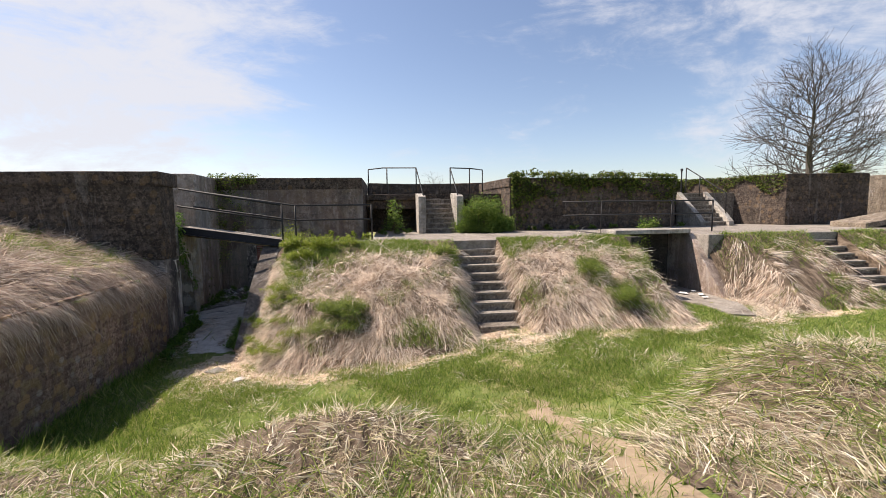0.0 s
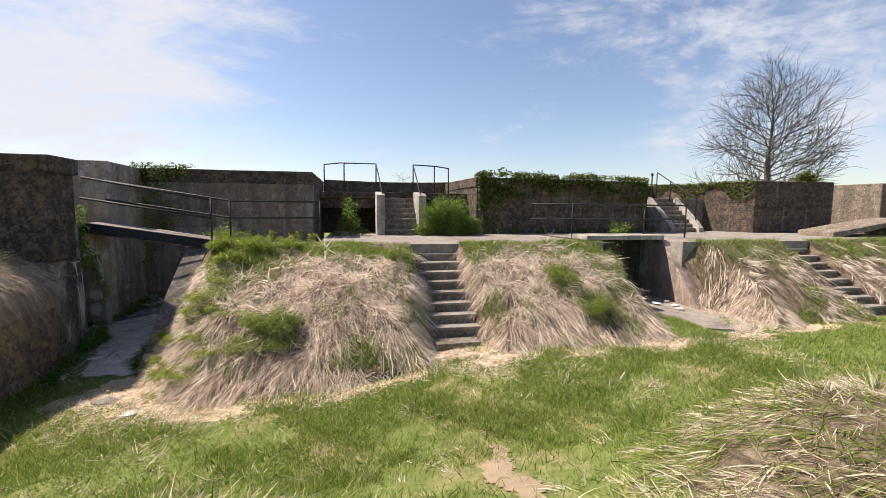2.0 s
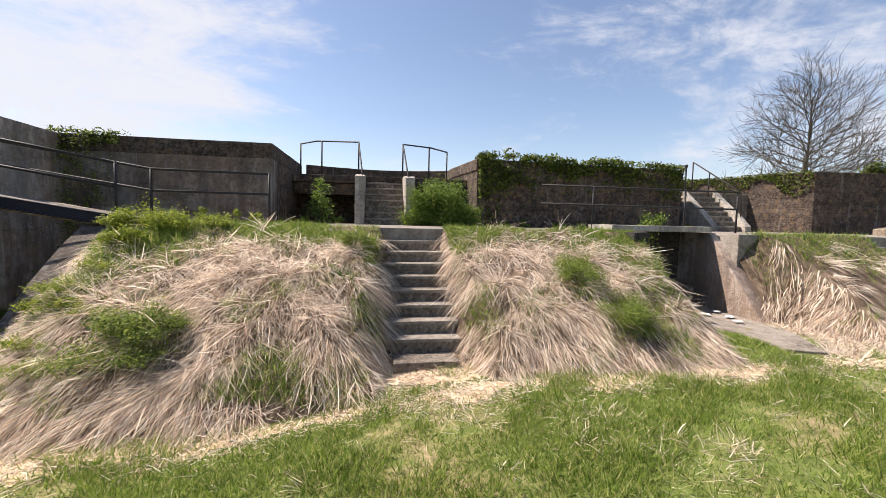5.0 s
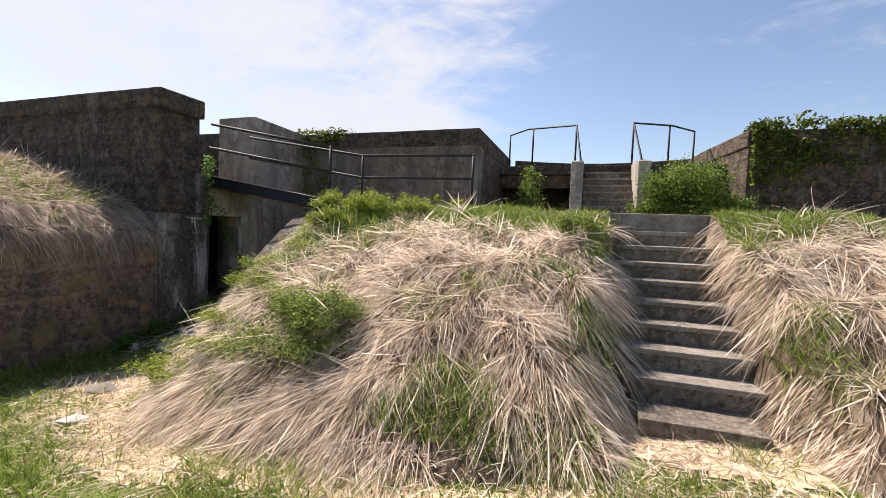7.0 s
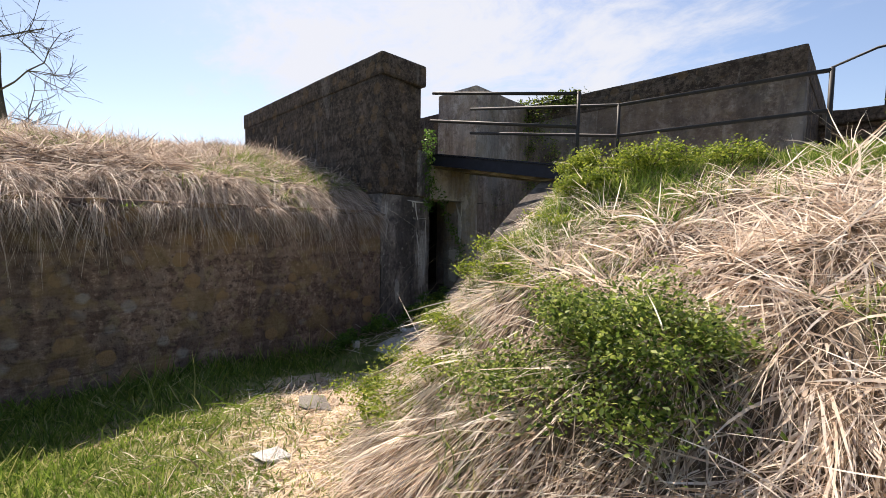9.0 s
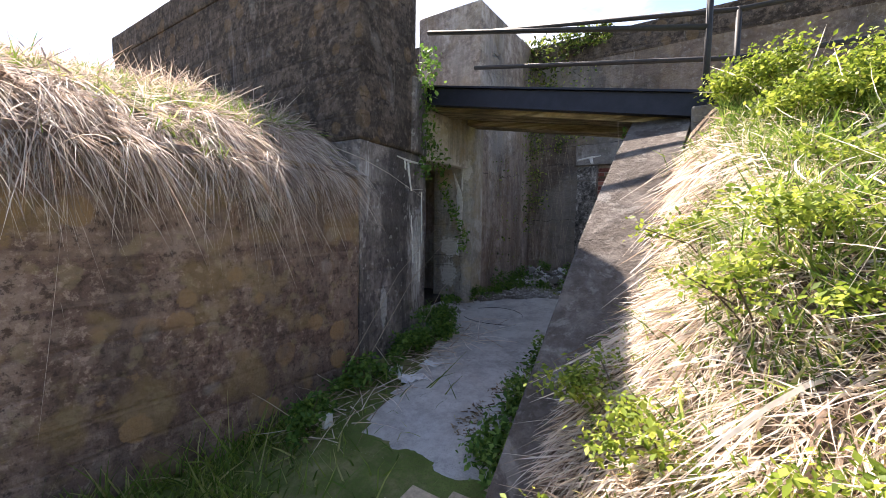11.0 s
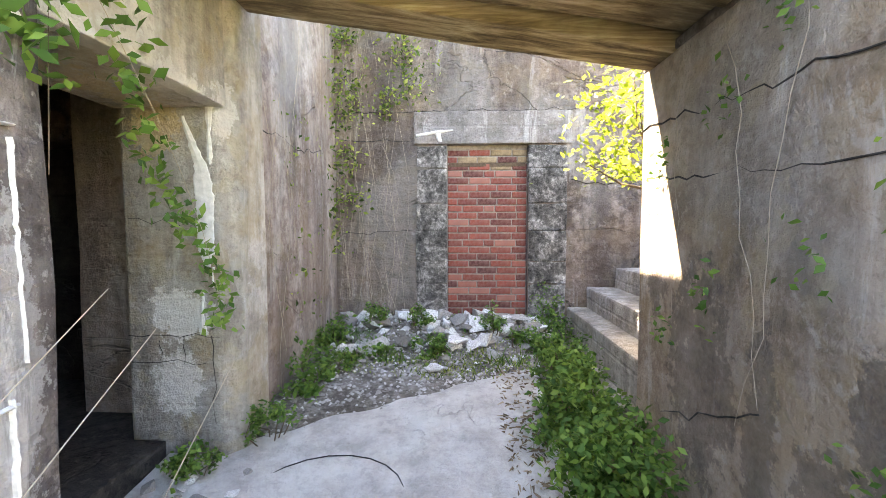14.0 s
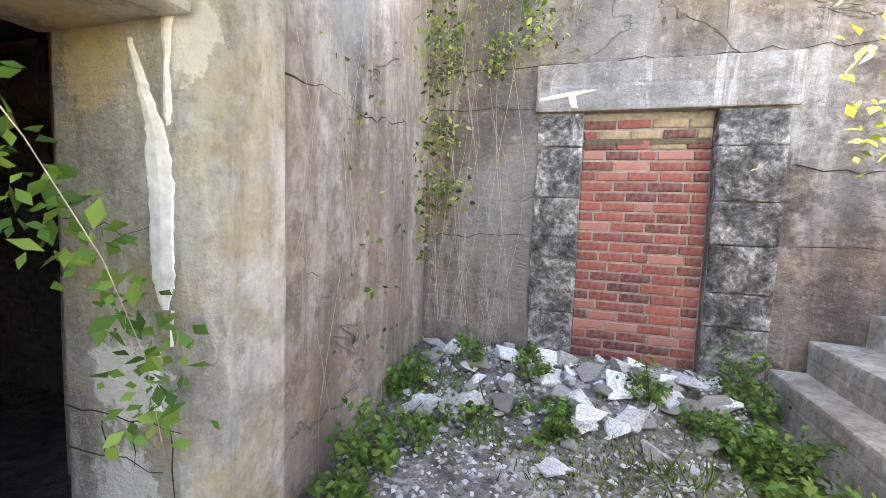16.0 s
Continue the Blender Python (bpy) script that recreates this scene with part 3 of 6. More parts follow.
# ground: a fine sheet where one walks, and a coarse one to the horizon
def ground_sheet():
    gx = np.concatenate([[-2500, -800, -300, -120, -60, -30], np.arange(-16, 34.01, 0.22), [45, 70, 120, 300, 800, 2500]])
    gy = np.concatenate([[-2500, -800, -300, -100, -40, -15], np.arange(-8, 14.01, 0.22), [20, 30, 45, 70, 120, 300, 800, 2500]])
    X, Y = np.meshgrid(gx, gy, indexing="ij")
    Z = lawn(X, Y)
    Z = np.where(Y > 13.9, np.minimum(Z, -0.2), Z)
    v = np.stack([X, Y, Z], -1).reshape(-1, 3)
    ny = len(gy)
    i, j = np.meshgrid(np.arange(len(gx) - 1), np.arange(ny - 1), indexing="ij")
    a = (i * ny + j).ravel()
    return sheet("ground", v, np.stack([a, a + ny, a + ny + 1, a + 1], -1), M_SOIL)


def ground_patch(name, x0, x1, y0, y1, want, lift, mat, label, cell=0.07):
    return grid(name, lambda x, y: lawn(x, y) + lift, x0, x1, y0, y1, cell, mat, label, keep=lambda x, y, z: want(x, y) > 0.5 + 0.26 * rough(x, y, 5.0) + 0.26 * rough(x, y, 1.9))


structure("ground", ground_sheet(), M_SOIL, "uneven lawn with green grass and dry straw patches")
grid("ground_bank_1", bank, -2.8, 8.1, 6.6, 10.8, 0.09, M_STRAW, "steep bank of matted dry grass below the walkway",
     keep=lambda x, y, z: (z > lawn(x, y) - 0.2) & ~((x > 2.38) & (x < 3.44) & (y > 8.5)))
grid("ground_bank_2", bank, 10.15, 34.0, 6.9, 10.8, 0.16, M_STRAW, "far bank of matted dry grass below the walkway")
grid("ground_mound", mound, -16.0, -3.6, 1.0, 9.6, 0.12, M_STRAW, "grass-topped mound held by the brown wall",
     keep=lambda x, y, z: x < wall_x(y) + 0.02)
ground_patch("ground_humps", -4.3, 9.0, -1.0, 5.0, lambda x, y: np.clip((lawn(x, y) - 0.35) * 1.6, 0, 1) * (1 - trail(x, y)) * (x > wall_x(y) + 0.1), 0.008, M_STRAW, "matted dry straw on the front humps")
ground_patch("ground_trail", 1.0, 3.2, -2.0, 5.2, trail, 0.012, M_DIRT, "trodden sandy trail between the grassy humps", 0.035)
ground_patch("ground_straw", -3.9, 12.0, 5.8, 9.2, straw_zone, 0.010, M_SAND, "bare strip of bleached straw and sand at the foot of the bank")

# ---- large structure ----
# retaining wall of the left mound
pts = [(wall_x(y), y) for y in (0.5, 3, 5, 7, 8.5, 9.55)]
structure("wall_retaining", worn_prism([(x - 0.45, y) for x, y in pts[::-1]] + pts, -0.8, 1.40, 0.35, 0.018, 0.03), M_BROWN,
          "brown stained concrete retaining wall under hanging dry grass")

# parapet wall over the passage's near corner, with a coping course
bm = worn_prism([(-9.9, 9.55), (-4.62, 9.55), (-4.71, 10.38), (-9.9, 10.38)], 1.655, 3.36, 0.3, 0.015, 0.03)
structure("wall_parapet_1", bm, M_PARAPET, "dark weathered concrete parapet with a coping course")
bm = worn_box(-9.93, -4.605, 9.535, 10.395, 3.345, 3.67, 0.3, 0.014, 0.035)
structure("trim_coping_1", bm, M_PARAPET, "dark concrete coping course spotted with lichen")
structure("wall_pillar", worn_prism([(-9.9, 9.56), (-4.63, 9.56), (-4.79, 10.67), (-5.4, 10.67), (-9.9, 10.67)], -0.8, 1.66, 0.25, 0.015, 0.02), M_BLACK,
          "blackened concrete pillar beside the dark doorway")
structure("wall_pillar_upper", worn_prism([(-5.4, 10.3), (-4.66, 10.3), (-4.79, 10.67), (-5.4, 10.67)], 1.66, 2.38, 0.25, 0.012, 0.02), M_BLACK,
          "stained concrete above the dark doorway")
structure("wall_lintel", worn_box(-5.4, -4.845, 10.60, 11.597, 1.64, 2.30, 0.25, 0.010, 0.015), M_JAMB, "board-marked concrete lintel over the dark doorway")
# left wall of the passage with the doorway's far jamb
structure("wall_jamb", worn_prism([(-5.37, 11.60), (-4.90, 11.60), (-4.82, 11.68), (-4.82, 11.93), (-5.37, 11.93)], -0.8, 2.30, 0.25, 0.010, 0.015), M_JAMB,
          "pale concrete door jamb with white lime runs")
structure("wall_passage_left", worn_prism([(-5.9, 11.9), (-4.88, 11.9), (-4.97, 13.9), (-5.9, 13.9)], -0.8, 3.82, 0.3, 0.014, 0.03), M_PASSAGE,
          "stained concrete passage wall hung with dry vines")
# floor coloured near black for the room's shade
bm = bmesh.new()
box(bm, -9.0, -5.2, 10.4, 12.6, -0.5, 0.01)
structure("floor_room", bm, M_SHADE_CRACK, "concrete floor inside the doorway, darkened for shade")
# room behind the doorway, its shade put into the wall and ceiling colour
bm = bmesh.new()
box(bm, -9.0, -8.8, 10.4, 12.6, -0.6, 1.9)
structure("wall_room_back", bm, M_SHADE_CRACK, "concrete wall inside the doorway, darkened for shade")
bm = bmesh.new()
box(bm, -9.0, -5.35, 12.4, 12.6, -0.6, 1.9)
structure("wall_room_end", bm, M_SHADE_CRACK, "concrete wall inside the doorway, darkened for shade")
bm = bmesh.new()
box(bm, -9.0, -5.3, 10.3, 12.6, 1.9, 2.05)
structure("ceiling_room", bm, M_SHADE_CRACK, "concrete ceiling inside the doorway, darkened for shade")

# back wall with the bricked-up doorway; it rises to the upper parapet
DX0, DX1, DZ1, BY = -3.86, -3.07, 1.87, 13.74
bk = [(-4.97, DX0, -0.8, 3.46), (DX1, -0.36, -0.8, 3.46), (DX0, DX1, DZ1, 3.46)]
for i, (x0, x1, z0, z1) in enumerate(bk):
    structure("wall_back_%d" % (i + 1), worn_box(x0, x1, BY, BY + 0.5, z0, z1, 0.3, 0.008, 0.0), M_BACK, "stained concrete wall round a bricked-up doorway")
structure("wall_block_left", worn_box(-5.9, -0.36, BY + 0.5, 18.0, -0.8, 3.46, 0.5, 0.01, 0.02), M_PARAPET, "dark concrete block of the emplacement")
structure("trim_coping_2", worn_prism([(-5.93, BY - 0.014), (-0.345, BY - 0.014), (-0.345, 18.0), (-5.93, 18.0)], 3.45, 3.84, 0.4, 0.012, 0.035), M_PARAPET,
          "dark concrete coping course on the emplacement wall")

# right wall of the passage and its sloping wing
wp = [(8.45, -0.17), (9.60, 0.88), (10.40, 1.50), (10.95, 1.82), (11.8, 1.84), (11.8, -0.8), (8.3, -0.8)]
bm = bmesh.new()
a = [bm.verts.new((-2.82, y, z)) for y, z in wp]
b = [bm.verts.new((-2.40, y, z)) for y, z in wp]
bm.faces.new(a)
bm.faces.new(b[::-1])
for i in range(len(wp)):
    j = (i + 1) % len(wp)
    bm.faces.new((a[j], a[i], b[i], b[j]))
structure("wall_wing", worn(bm, 0.22, 0.012, 0.02), M_WING, "grey concrete passage wall with a sloping wing")

# added top layer, coloured darker than the wing to offset direct sun
cw = [(8.42, -0.17), (9.60, 0.88), (10.40, 1.50), (10.95, 1.83), (11.79, 1.85)]
nc = len(cw)
bm = bmesh.new()
ring = [(y, z + 0.022) for y, z in cw] + [(y, z - 0.02) for y, z in cw[::-1]]
a = [bm.verts.new((-2.826, y, z)) for y, z in ring]
b = [bm.verts.new((-2.395, y, z)) for y, z in ring]
for i in range(nc - 1):
    bm.faces.new((a[i], a[i + 1], a[2 * nc - 2 - i], a[2 * nc - 1 - i]))
    bm.faces.new((b[i + 1], b[i], b[2 * nc - 1 - i], b[2 * nc - 2 - i]))
for i in range(2 * nc):
    j = (i + 1) % (2 * nc)
    bm.faces.new((a[j], a[i], b[i], b[j]))
structure("trim_coping_4", worn(bm, 0.12, 0.010, 0.008), M_WINGTOP, "added pinkish grey top layer of the sloping wing, darkened against sun")

# walkway fill: concrete platform pieces; the third also shuts daylight out of the underpass
for i, (x0, x1, y0, y1) in enumerate([(-2.39, 0.0, 10.72, 11.80), (0.0, 7.55, 10.72, 18.6), (7.55, 10.1, 12.42, 18.6), (10.1, 34.0, 10.72, 22.0)]):
    structure("pavement_%d" % (i + 1), worn_box(x0, x1, y0, y1, -0.8, 1.86, 0.6, 0.012, 0.02), M_DECK, "pale worn concrete walkway with grass at its edge")

# bridge over the passage
bz = lambda x: 2.36 - 0.163 * (x + 4.79)
bridge = thing("footbridge", "sloping concrete footbridge on a blue-black steel beam", "footbridge")


def sloped(x0, x1, y0, y1, up, down):
    bm = bmesh.new()
    k = 0.07 if y0 < 10.8 else 0.0
    e = 0.07 if y1 < 10.8 else 0.0
    prism(bm, [(x0, y0), (x1, y0 + k * (x1 - x0)), (x1, y1 + e * (x1 - x0)), (x0, y1)], [bz(x) - down for x in (x0, x1, x1, x0)], [bz(x) + up for x in (x0, x1, x1, x0)])
    return bm


part("deck", worn(sloped(-4.86, -2.2, 10.74, 11.78, 0.0, 0.09), 0.2, 0.01, 0.012), M_DECK, bridge, "gritty concrete deck")
for y0, y1, d in ((10.76, 11.16, 0.21), (11.18, 11.45, 0.16), (11.48, 11.74, 0.22)):
    part("plank", worn(sloped(-4.80, -2.3, y0, y1, -0.092, d), 0.2, 0.012, 0.012), M_BUFFWOOD, bridge, "stained timber plank")
beam = part("beam", sloped(-4.84, -2.25, 10.665, 10.72, 0.012, 0.148), M_BEAM, bridge, "blue-black painted steel channel beam")
for up, down in ((0.03, -0.013), (-0.149, 0.165)):
    part("flange", sloped(-4.84, -2.25, 10.625, 10.725, up, down), M_BEAM, beam)

# path through the passage
grid("path_1", lambda x, y: lawn(x, y) + 0.035 - 0.045 * step(9.35, 8.75, y + 0.12 * rough(x, y, 3.0)), -5.24, -2.85, 8.0, 13.2, 0.06, M_PATH, "pale grey concrete path through the passage",
                      keep=lambda x, y, z: (y > 8.75 + 0.12 * rough(x, y, 3.0)) & (x > np.interp(y, [8, 8.9, 9.8, 10.6, 10.75, 11.6, 11.65, 13.2], [-3.5, -4.0, -4.2, -4.5, -5.2, -5.2, -4.88, -4.96])) & (x < np.interp(y, [8, 9, 10.2, 12.4, 13.2], [-3.0, -2.95, -3.2, -3.2, -3.1])))


# ---- stairs ----
def stair(name, x0, x1, y0, z0, n, rise, tread, label, mat, depth=0.5, skew=0.0):
    st = thing(name, label, "stairs")
    for i in range(n):
        y = y0 + i * tread
        w = 0.02 * math.sin(i * 2.3)
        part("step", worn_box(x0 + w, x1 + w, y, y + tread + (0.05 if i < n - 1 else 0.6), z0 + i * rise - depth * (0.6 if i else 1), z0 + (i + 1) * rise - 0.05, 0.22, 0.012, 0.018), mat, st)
        # lighter colour on each tread stands in for sun on its edge
        part("tread", worn_box(x0 + w - 0.01, x1 + w + 0.01, y - 0.03, y + tread + (0.0 if i < n - 1 else 0.6), z0 + (i + 1) * rise - 0.052, z0 + (i + 1) * rise, 0.2, 0.012, 0.012), M_DECK, st, "worn tread coloured lighter for its sunlit edge")
    return st


stair("concrete_stairs", 2.36, 3.44, 8.60, 0.12, 9, 0.188, 0.293, "worn concrete stairs sunk in the grassy bank", M_STEP)
structure("pavement_5", worn_box(2.45, 3.35, 8.15, 8.75, -0.15, 0.11, 0.2, 0.01, 0.02), M_STEP, "sandy concrete slab below the stairs")
stair("concrete_stairs", 13.5, 14.45, 8.60, 0.12, 9, 0.188, 0.293, "worn concrete stairs further along the bank", M_STEP)
stair("concrete_stairs", 1.90, 3.03, 14.84, 1.86, 8, 0.187, 0.215, "narrow concrete stairs up to the gun platform", M_STEP)
stair("concrete_stairs", 14.25, 15.35, 16.0, 1.86, 8, 0.187, 0.215, "narrow concrete stairs to a further gun platform", M_STEP)


def cheek(x0, x1, y0, z1):
    bm = bmesh.new()
    ys = [(y0, 1.8), (y0, z1), (y0 + 0.35, z1 + 0.22 * (3.57 - z1)), (y0 + 1.6, 3.40), (y0 + 1.6, 1.8)]
    a = [bm.verts.new((x0, y, z)) for y, z in ys]
    b = [bm.verts.new((x1, y, z)) for y, z in ys]
    bm.faces.new(a)
    bm.faces.new(b[::-1])
    for i in range(5):
        bm.faces.new((a[(i + 1) % 5], a[i], b[i], b[(i + 1) % 5]))
    return worn(bm, 0.3, 0.01, 0.02)


for i, (x0, x1, y0) in enumerate([(1.62, 1.89, 14.70), (3.04, 3.30, 14.70), (13.98, 14.24, 15.8), (15.36, 15.6, 15.8)]):
    structure("wall_cheek_%d" % (i + 1), cheek(x0, x1, y0, 3.22 if i < 2 else 2.05), M_PALE, "pale concrete cheek wall of the upper stairs")

# ---- upper emplacement ----
structure("pavement_6", worn_box(-0.36, 5.2, 16.3, 19.5, 3.14, 3.37, 0.5, 0.01, 0.02), M_PARAPET, "concrete gun platform slab")
structure("trim_beam", worn_box(-0.36, 1.62, 16.42, 16.7, 2.78, 3.13, 0.4, 0.01, 0.02), M_PARAPET, "concrete beam over a dark recess")
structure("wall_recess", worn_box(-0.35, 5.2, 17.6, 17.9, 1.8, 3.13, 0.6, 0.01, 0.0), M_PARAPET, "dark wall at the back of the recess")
arc = [(-0.4 + 5.7 * k / 10, 19.2 + 0.9 * math.sin(math.pi * k / 10)) for k in range(11)]
structure("wall_parapet_2", worn_prism(arc + [(x, y + 0.6) for x, y in arc[::-1]], 3.2, 4.02, 0.5, 0.012, 0.03), M_PARAPET, "low curved concrete parapet of the gun platform")
rb = [(5.28, 15.35), (12.6, 15.80), (13.25, 16.5), (13.3, 21), (4.95, 21), (4.98, 18)]
structure("wall_block_right", worn_prism(rb, 1.6, 3.60, 0.5, 0.012, 0.03), M_PARAPET, "ivy-grown concrete block of the emplacement")
rb2 = [(5.25, 15.32), (12.62, 15.77), (13.28, 16.48), (13.33, 21), (4.92, 21), (4.95, 18)]
structure("trim_coping_3", worn_prism(rb2, 3.59, 3.95, 0.5, 0.012, 0.035), M_PARAPET, "concrete coping course under hanging ivy")
# further emplacement
structure("pavement_7", worn_box(13.4, 17.6, 17.5, 20.3, 1.8, 3.36, 0.6, 0.01, 0.02), M_STEP, "further gun platform")
structure("wall_far_1", worn_prism([(13.3, 20.2), (24.0, 20.2), (24.0, 21), (13.3, 21)], 1.6, 4.05, 0.6, 0.012, 0.03), M_TAN_LIT, "sunlit low wall with patchy ivy")
structure("wall_far_2", worn_prism([(17.7, 15.4), (21.5, 15.1), (22.2, 19.5), (16.3, 20.2)], 1.6, 4.08, 0.6, 0.012, 0.04), M_PARAPET, "dark concrete block further along")
structure("wall_far_3", worn_prism([(24.6, 17.9), (25.2, 15.7), (34, 15.7), (34, 18)], 1.6, 4.15, 0.6, 0.012, 0.04), M_TAN_LIT, "sunlit concrete block further along")
structure("wall_far_4", worn_prism([(24.9, 14.6), (25.6, 11.0), (34, 11.0), (34, 14.6)], 1.4, 4.15, 0.6, 0.012, 0.04), M_TAN_LIT, "sunlit concrete block further along")
shed = thing("footbridge", "low sloping concrete slab over a dark opening further along", "footbridge")
bm = bmesh.new()
prism(bm, [(17.6, 12.2), (20.9, 12.0), (21.0, 13.4), (17.8, 13.6)], [1.8, 2.40, 2.40, 1.82], [2.02, 2.56, 2.56, 2.06])
part("slab", worn(bm, 0.4, 0.012, 0.02), M_TAN_LIT, shed)
# near-black block fills the opening in place of the slab's shade
part("inner_wall", worn_box(18.3, 20.7, 12.7, 13.3, 1.5, 1.9, 0.4, 0.01, 0.02), M_SHADE_CRACK, shed, "block under the slab, coloured dark as its shade")
part("side_wall", worn_box(20.7, 21.3, 10.9, 13.4, 0.9, 2.30, 0.4, 0.01, 0.02), M_TAN_LIT, shed)

# second underpass
low = thing("footbridge", "flat concrete slab bridging the second underpass", "footbridge")
part("slab", worn_box(7.42, 9.95, 11.30, 12.4, 1.88, 2.01, 0.3, 0.015, 0.015), M_PALE, low)
# left wall takes the near-black colour in place of shade
structure("wall_underpass_left", worn_box(7.3, 7.62, 10.3, 14.6, -0.8, 1.87, 0.4, 0.01, 0.02), M_SHADE_CRACK, "concrete wall of the second underpass, coloured dark for shade")
wp2 = [(9.8, 0.05), (11.2, 1.70), (11.35, 1.87), (14.6, 1.87), (14.6, -0.8), (9.6, -0.8)]
bm = bmesh.new()
a = [bm.verts.new((9.92, y, z)) for y, z in wp2]
b = [bm.verts.new((10.25, y, z)) for y, z in wp2]
bm.faces.new(a)
bm.faces.new(b[::-1])
for i in range(6):
    bm.faces.new((a[(i + 1) % 6], a[i], b[i], b[(i + 1) % 6]))
structure("wall_underpass_right", worn(bm, 0.3, 0.012, 0.02), M_PASSAGE, "pale concrete wing wall of the second underpass")
# added near-black sheet across the back, standing in for deep shade
structure("wall_underpass_back", worn_box(7.62, 9.92, 12.30, 12.41, -0.8, 1.86, 0.4, 0.01, 0.0), M_SHADE_CRACK, "added dark wall standing in for shade in the second underpass")
pp = [(8.6, 8.15), (9.15, 8.0), (9.7, 9.0), (9.9, 10.5), (9.9, 12.3), (8.0, 12.3), (8.3, 10.3), (8.7, 9.0)]
structure("path_2", worn_prism(pp, -0.3, [float(lawn(x, y)) + 0.04 for x, y in pp], 0.4, 0.008, 0.01), M_DECK, "pale concrete path into the second underpass")

# steps up out of the passage
side = thing("concrete_stairs", "broad broken concrete stairs rising from the passage", "stairs")
for i in range(9):
    x0 = (-2.90, -2.69, -2.50, -2.23)[i] if i < 4 else -1.95 + 0.28 * (i - 4)
    x1 = ((-2.69, -2.50, -2.23)[i] if i < 3 else -1.95 + 0.28 * (i - 3)) + 0.06 if i < 8 else -0.01
    top = 0.0 if i == 0 else 0.09 + 0.195 * i
    part("step", worn_box(x0, x1, 11.81 if i else 12.1, BY - 0.01, -0.6, top, 0.2, 0.014, 0.02), M_PALE, side)
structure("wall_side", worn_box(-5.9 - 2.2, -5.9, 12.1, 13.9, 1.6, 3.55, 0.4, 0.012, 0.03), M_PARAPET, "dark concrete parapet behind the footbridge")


# ---- railings ----
def railing(label, lines, posts, r=0.024):
    rl = thing("railing", label, "railing")
    for ln in lines:
        bm = bmesh.new()
        tube(bm, ln, r)
        part("rail", bm, M_RAIL, rl, smooth=True)
    for x, y, z0, z1 in posts:
        bm = bmesh.new()
        tube(bm, [(x, y, z0), (x, y, z1)], r)
        part("post", bm, M_RAIL, rl, smooth=True)
    return rl


railing("dark iron pipe railing along the footbridge front", [[(-4.70, 10.62, 3.33), (-2.32, 10.92, 2.90)], [(-4.75, 10.62, 2.90), (-2.32, 10.92, 2.48)]],
        [(-2.32, 10.92, 1.8, 2.93)])
railing("dark iron pipe railing guarding the sunken steps", [[(-4.85, 11.72, 3.33), (-2.15, 11.75, 2.90), (0.0, 11.95, 2.90)], [(-4.85, 11.72, 2.90), (-2.15, 11.75, 2.48), (0.0, 11.95, 2.48)]],
        [(-2.15, 11.75, 1.8, 2.92), (0.0, 11.95, 1.8, 2.93)])
railing("dark iron pipe rail round the gun platform", [[(-0.27, 17.3, 4.45), (0.35, 16.6, 4.45), (1.66, 16.2, 4.41), (1.82, 14.9, 3.28), (1.82, 14.85, 1.86)]],
        [(-0.27, 17.3, 3.36, 4.45), (0.5, 16.55, 3.36, 4.45), (1.66, 16.2, 3.36, 4.41)])
railing("dark iron pipe rail round the gun platform", [[(4.7, 17.6, 4.46), (4.0, 16.75, 4.44), (3.04, 16.2, 4.41), (3.12, 14.9, 3.28), (3.12, 14.85, 1.86)]],
        [(4.7, 17.6, 3.36, 4.46), (3.95, 16.75, 3.36, 4.44), (3.04, 16.2, 3.36, 4.41)])
railing("dark iron pipe railing beside the second underpass", [[(6.1, 12.2, 2.92), (11.5, 12.25, 2.92)], [(6.1, 12.2, 2.48), (11.5, 12.25, 2.48)]],
        [(7.43, 12.2, 1.8, 2.93), (9.95, 12.22, 1.8, 2.93), (11.5, 12.25, 1.8, 2.93)])
railing("dark iron handrail of the further upper stairs", [[(14.6, 17.6, 4.55), (15.5, 16.2, 3.3), (15.5, 16.15, 1.9)]], [(14.6, 17.6, 3.2, 4.55), (15.0, 17.2, 3.2, 4.1)])
bm = bmesh.new()
tube(bm, [(15.2, 18.7, 3.3), (15.2, 18.7, 4.6)], 0.03)
tube(bm, [(15.2, 18.7, 4.5), (15.2, 18.7, 4.62)], 0.06)
tagged(new("post", mesh_of(bm, "post", M_RAIL)), "dark iron post with a small cap", "post")

# ---- grass ----
rng = np.random.default_rng(5)


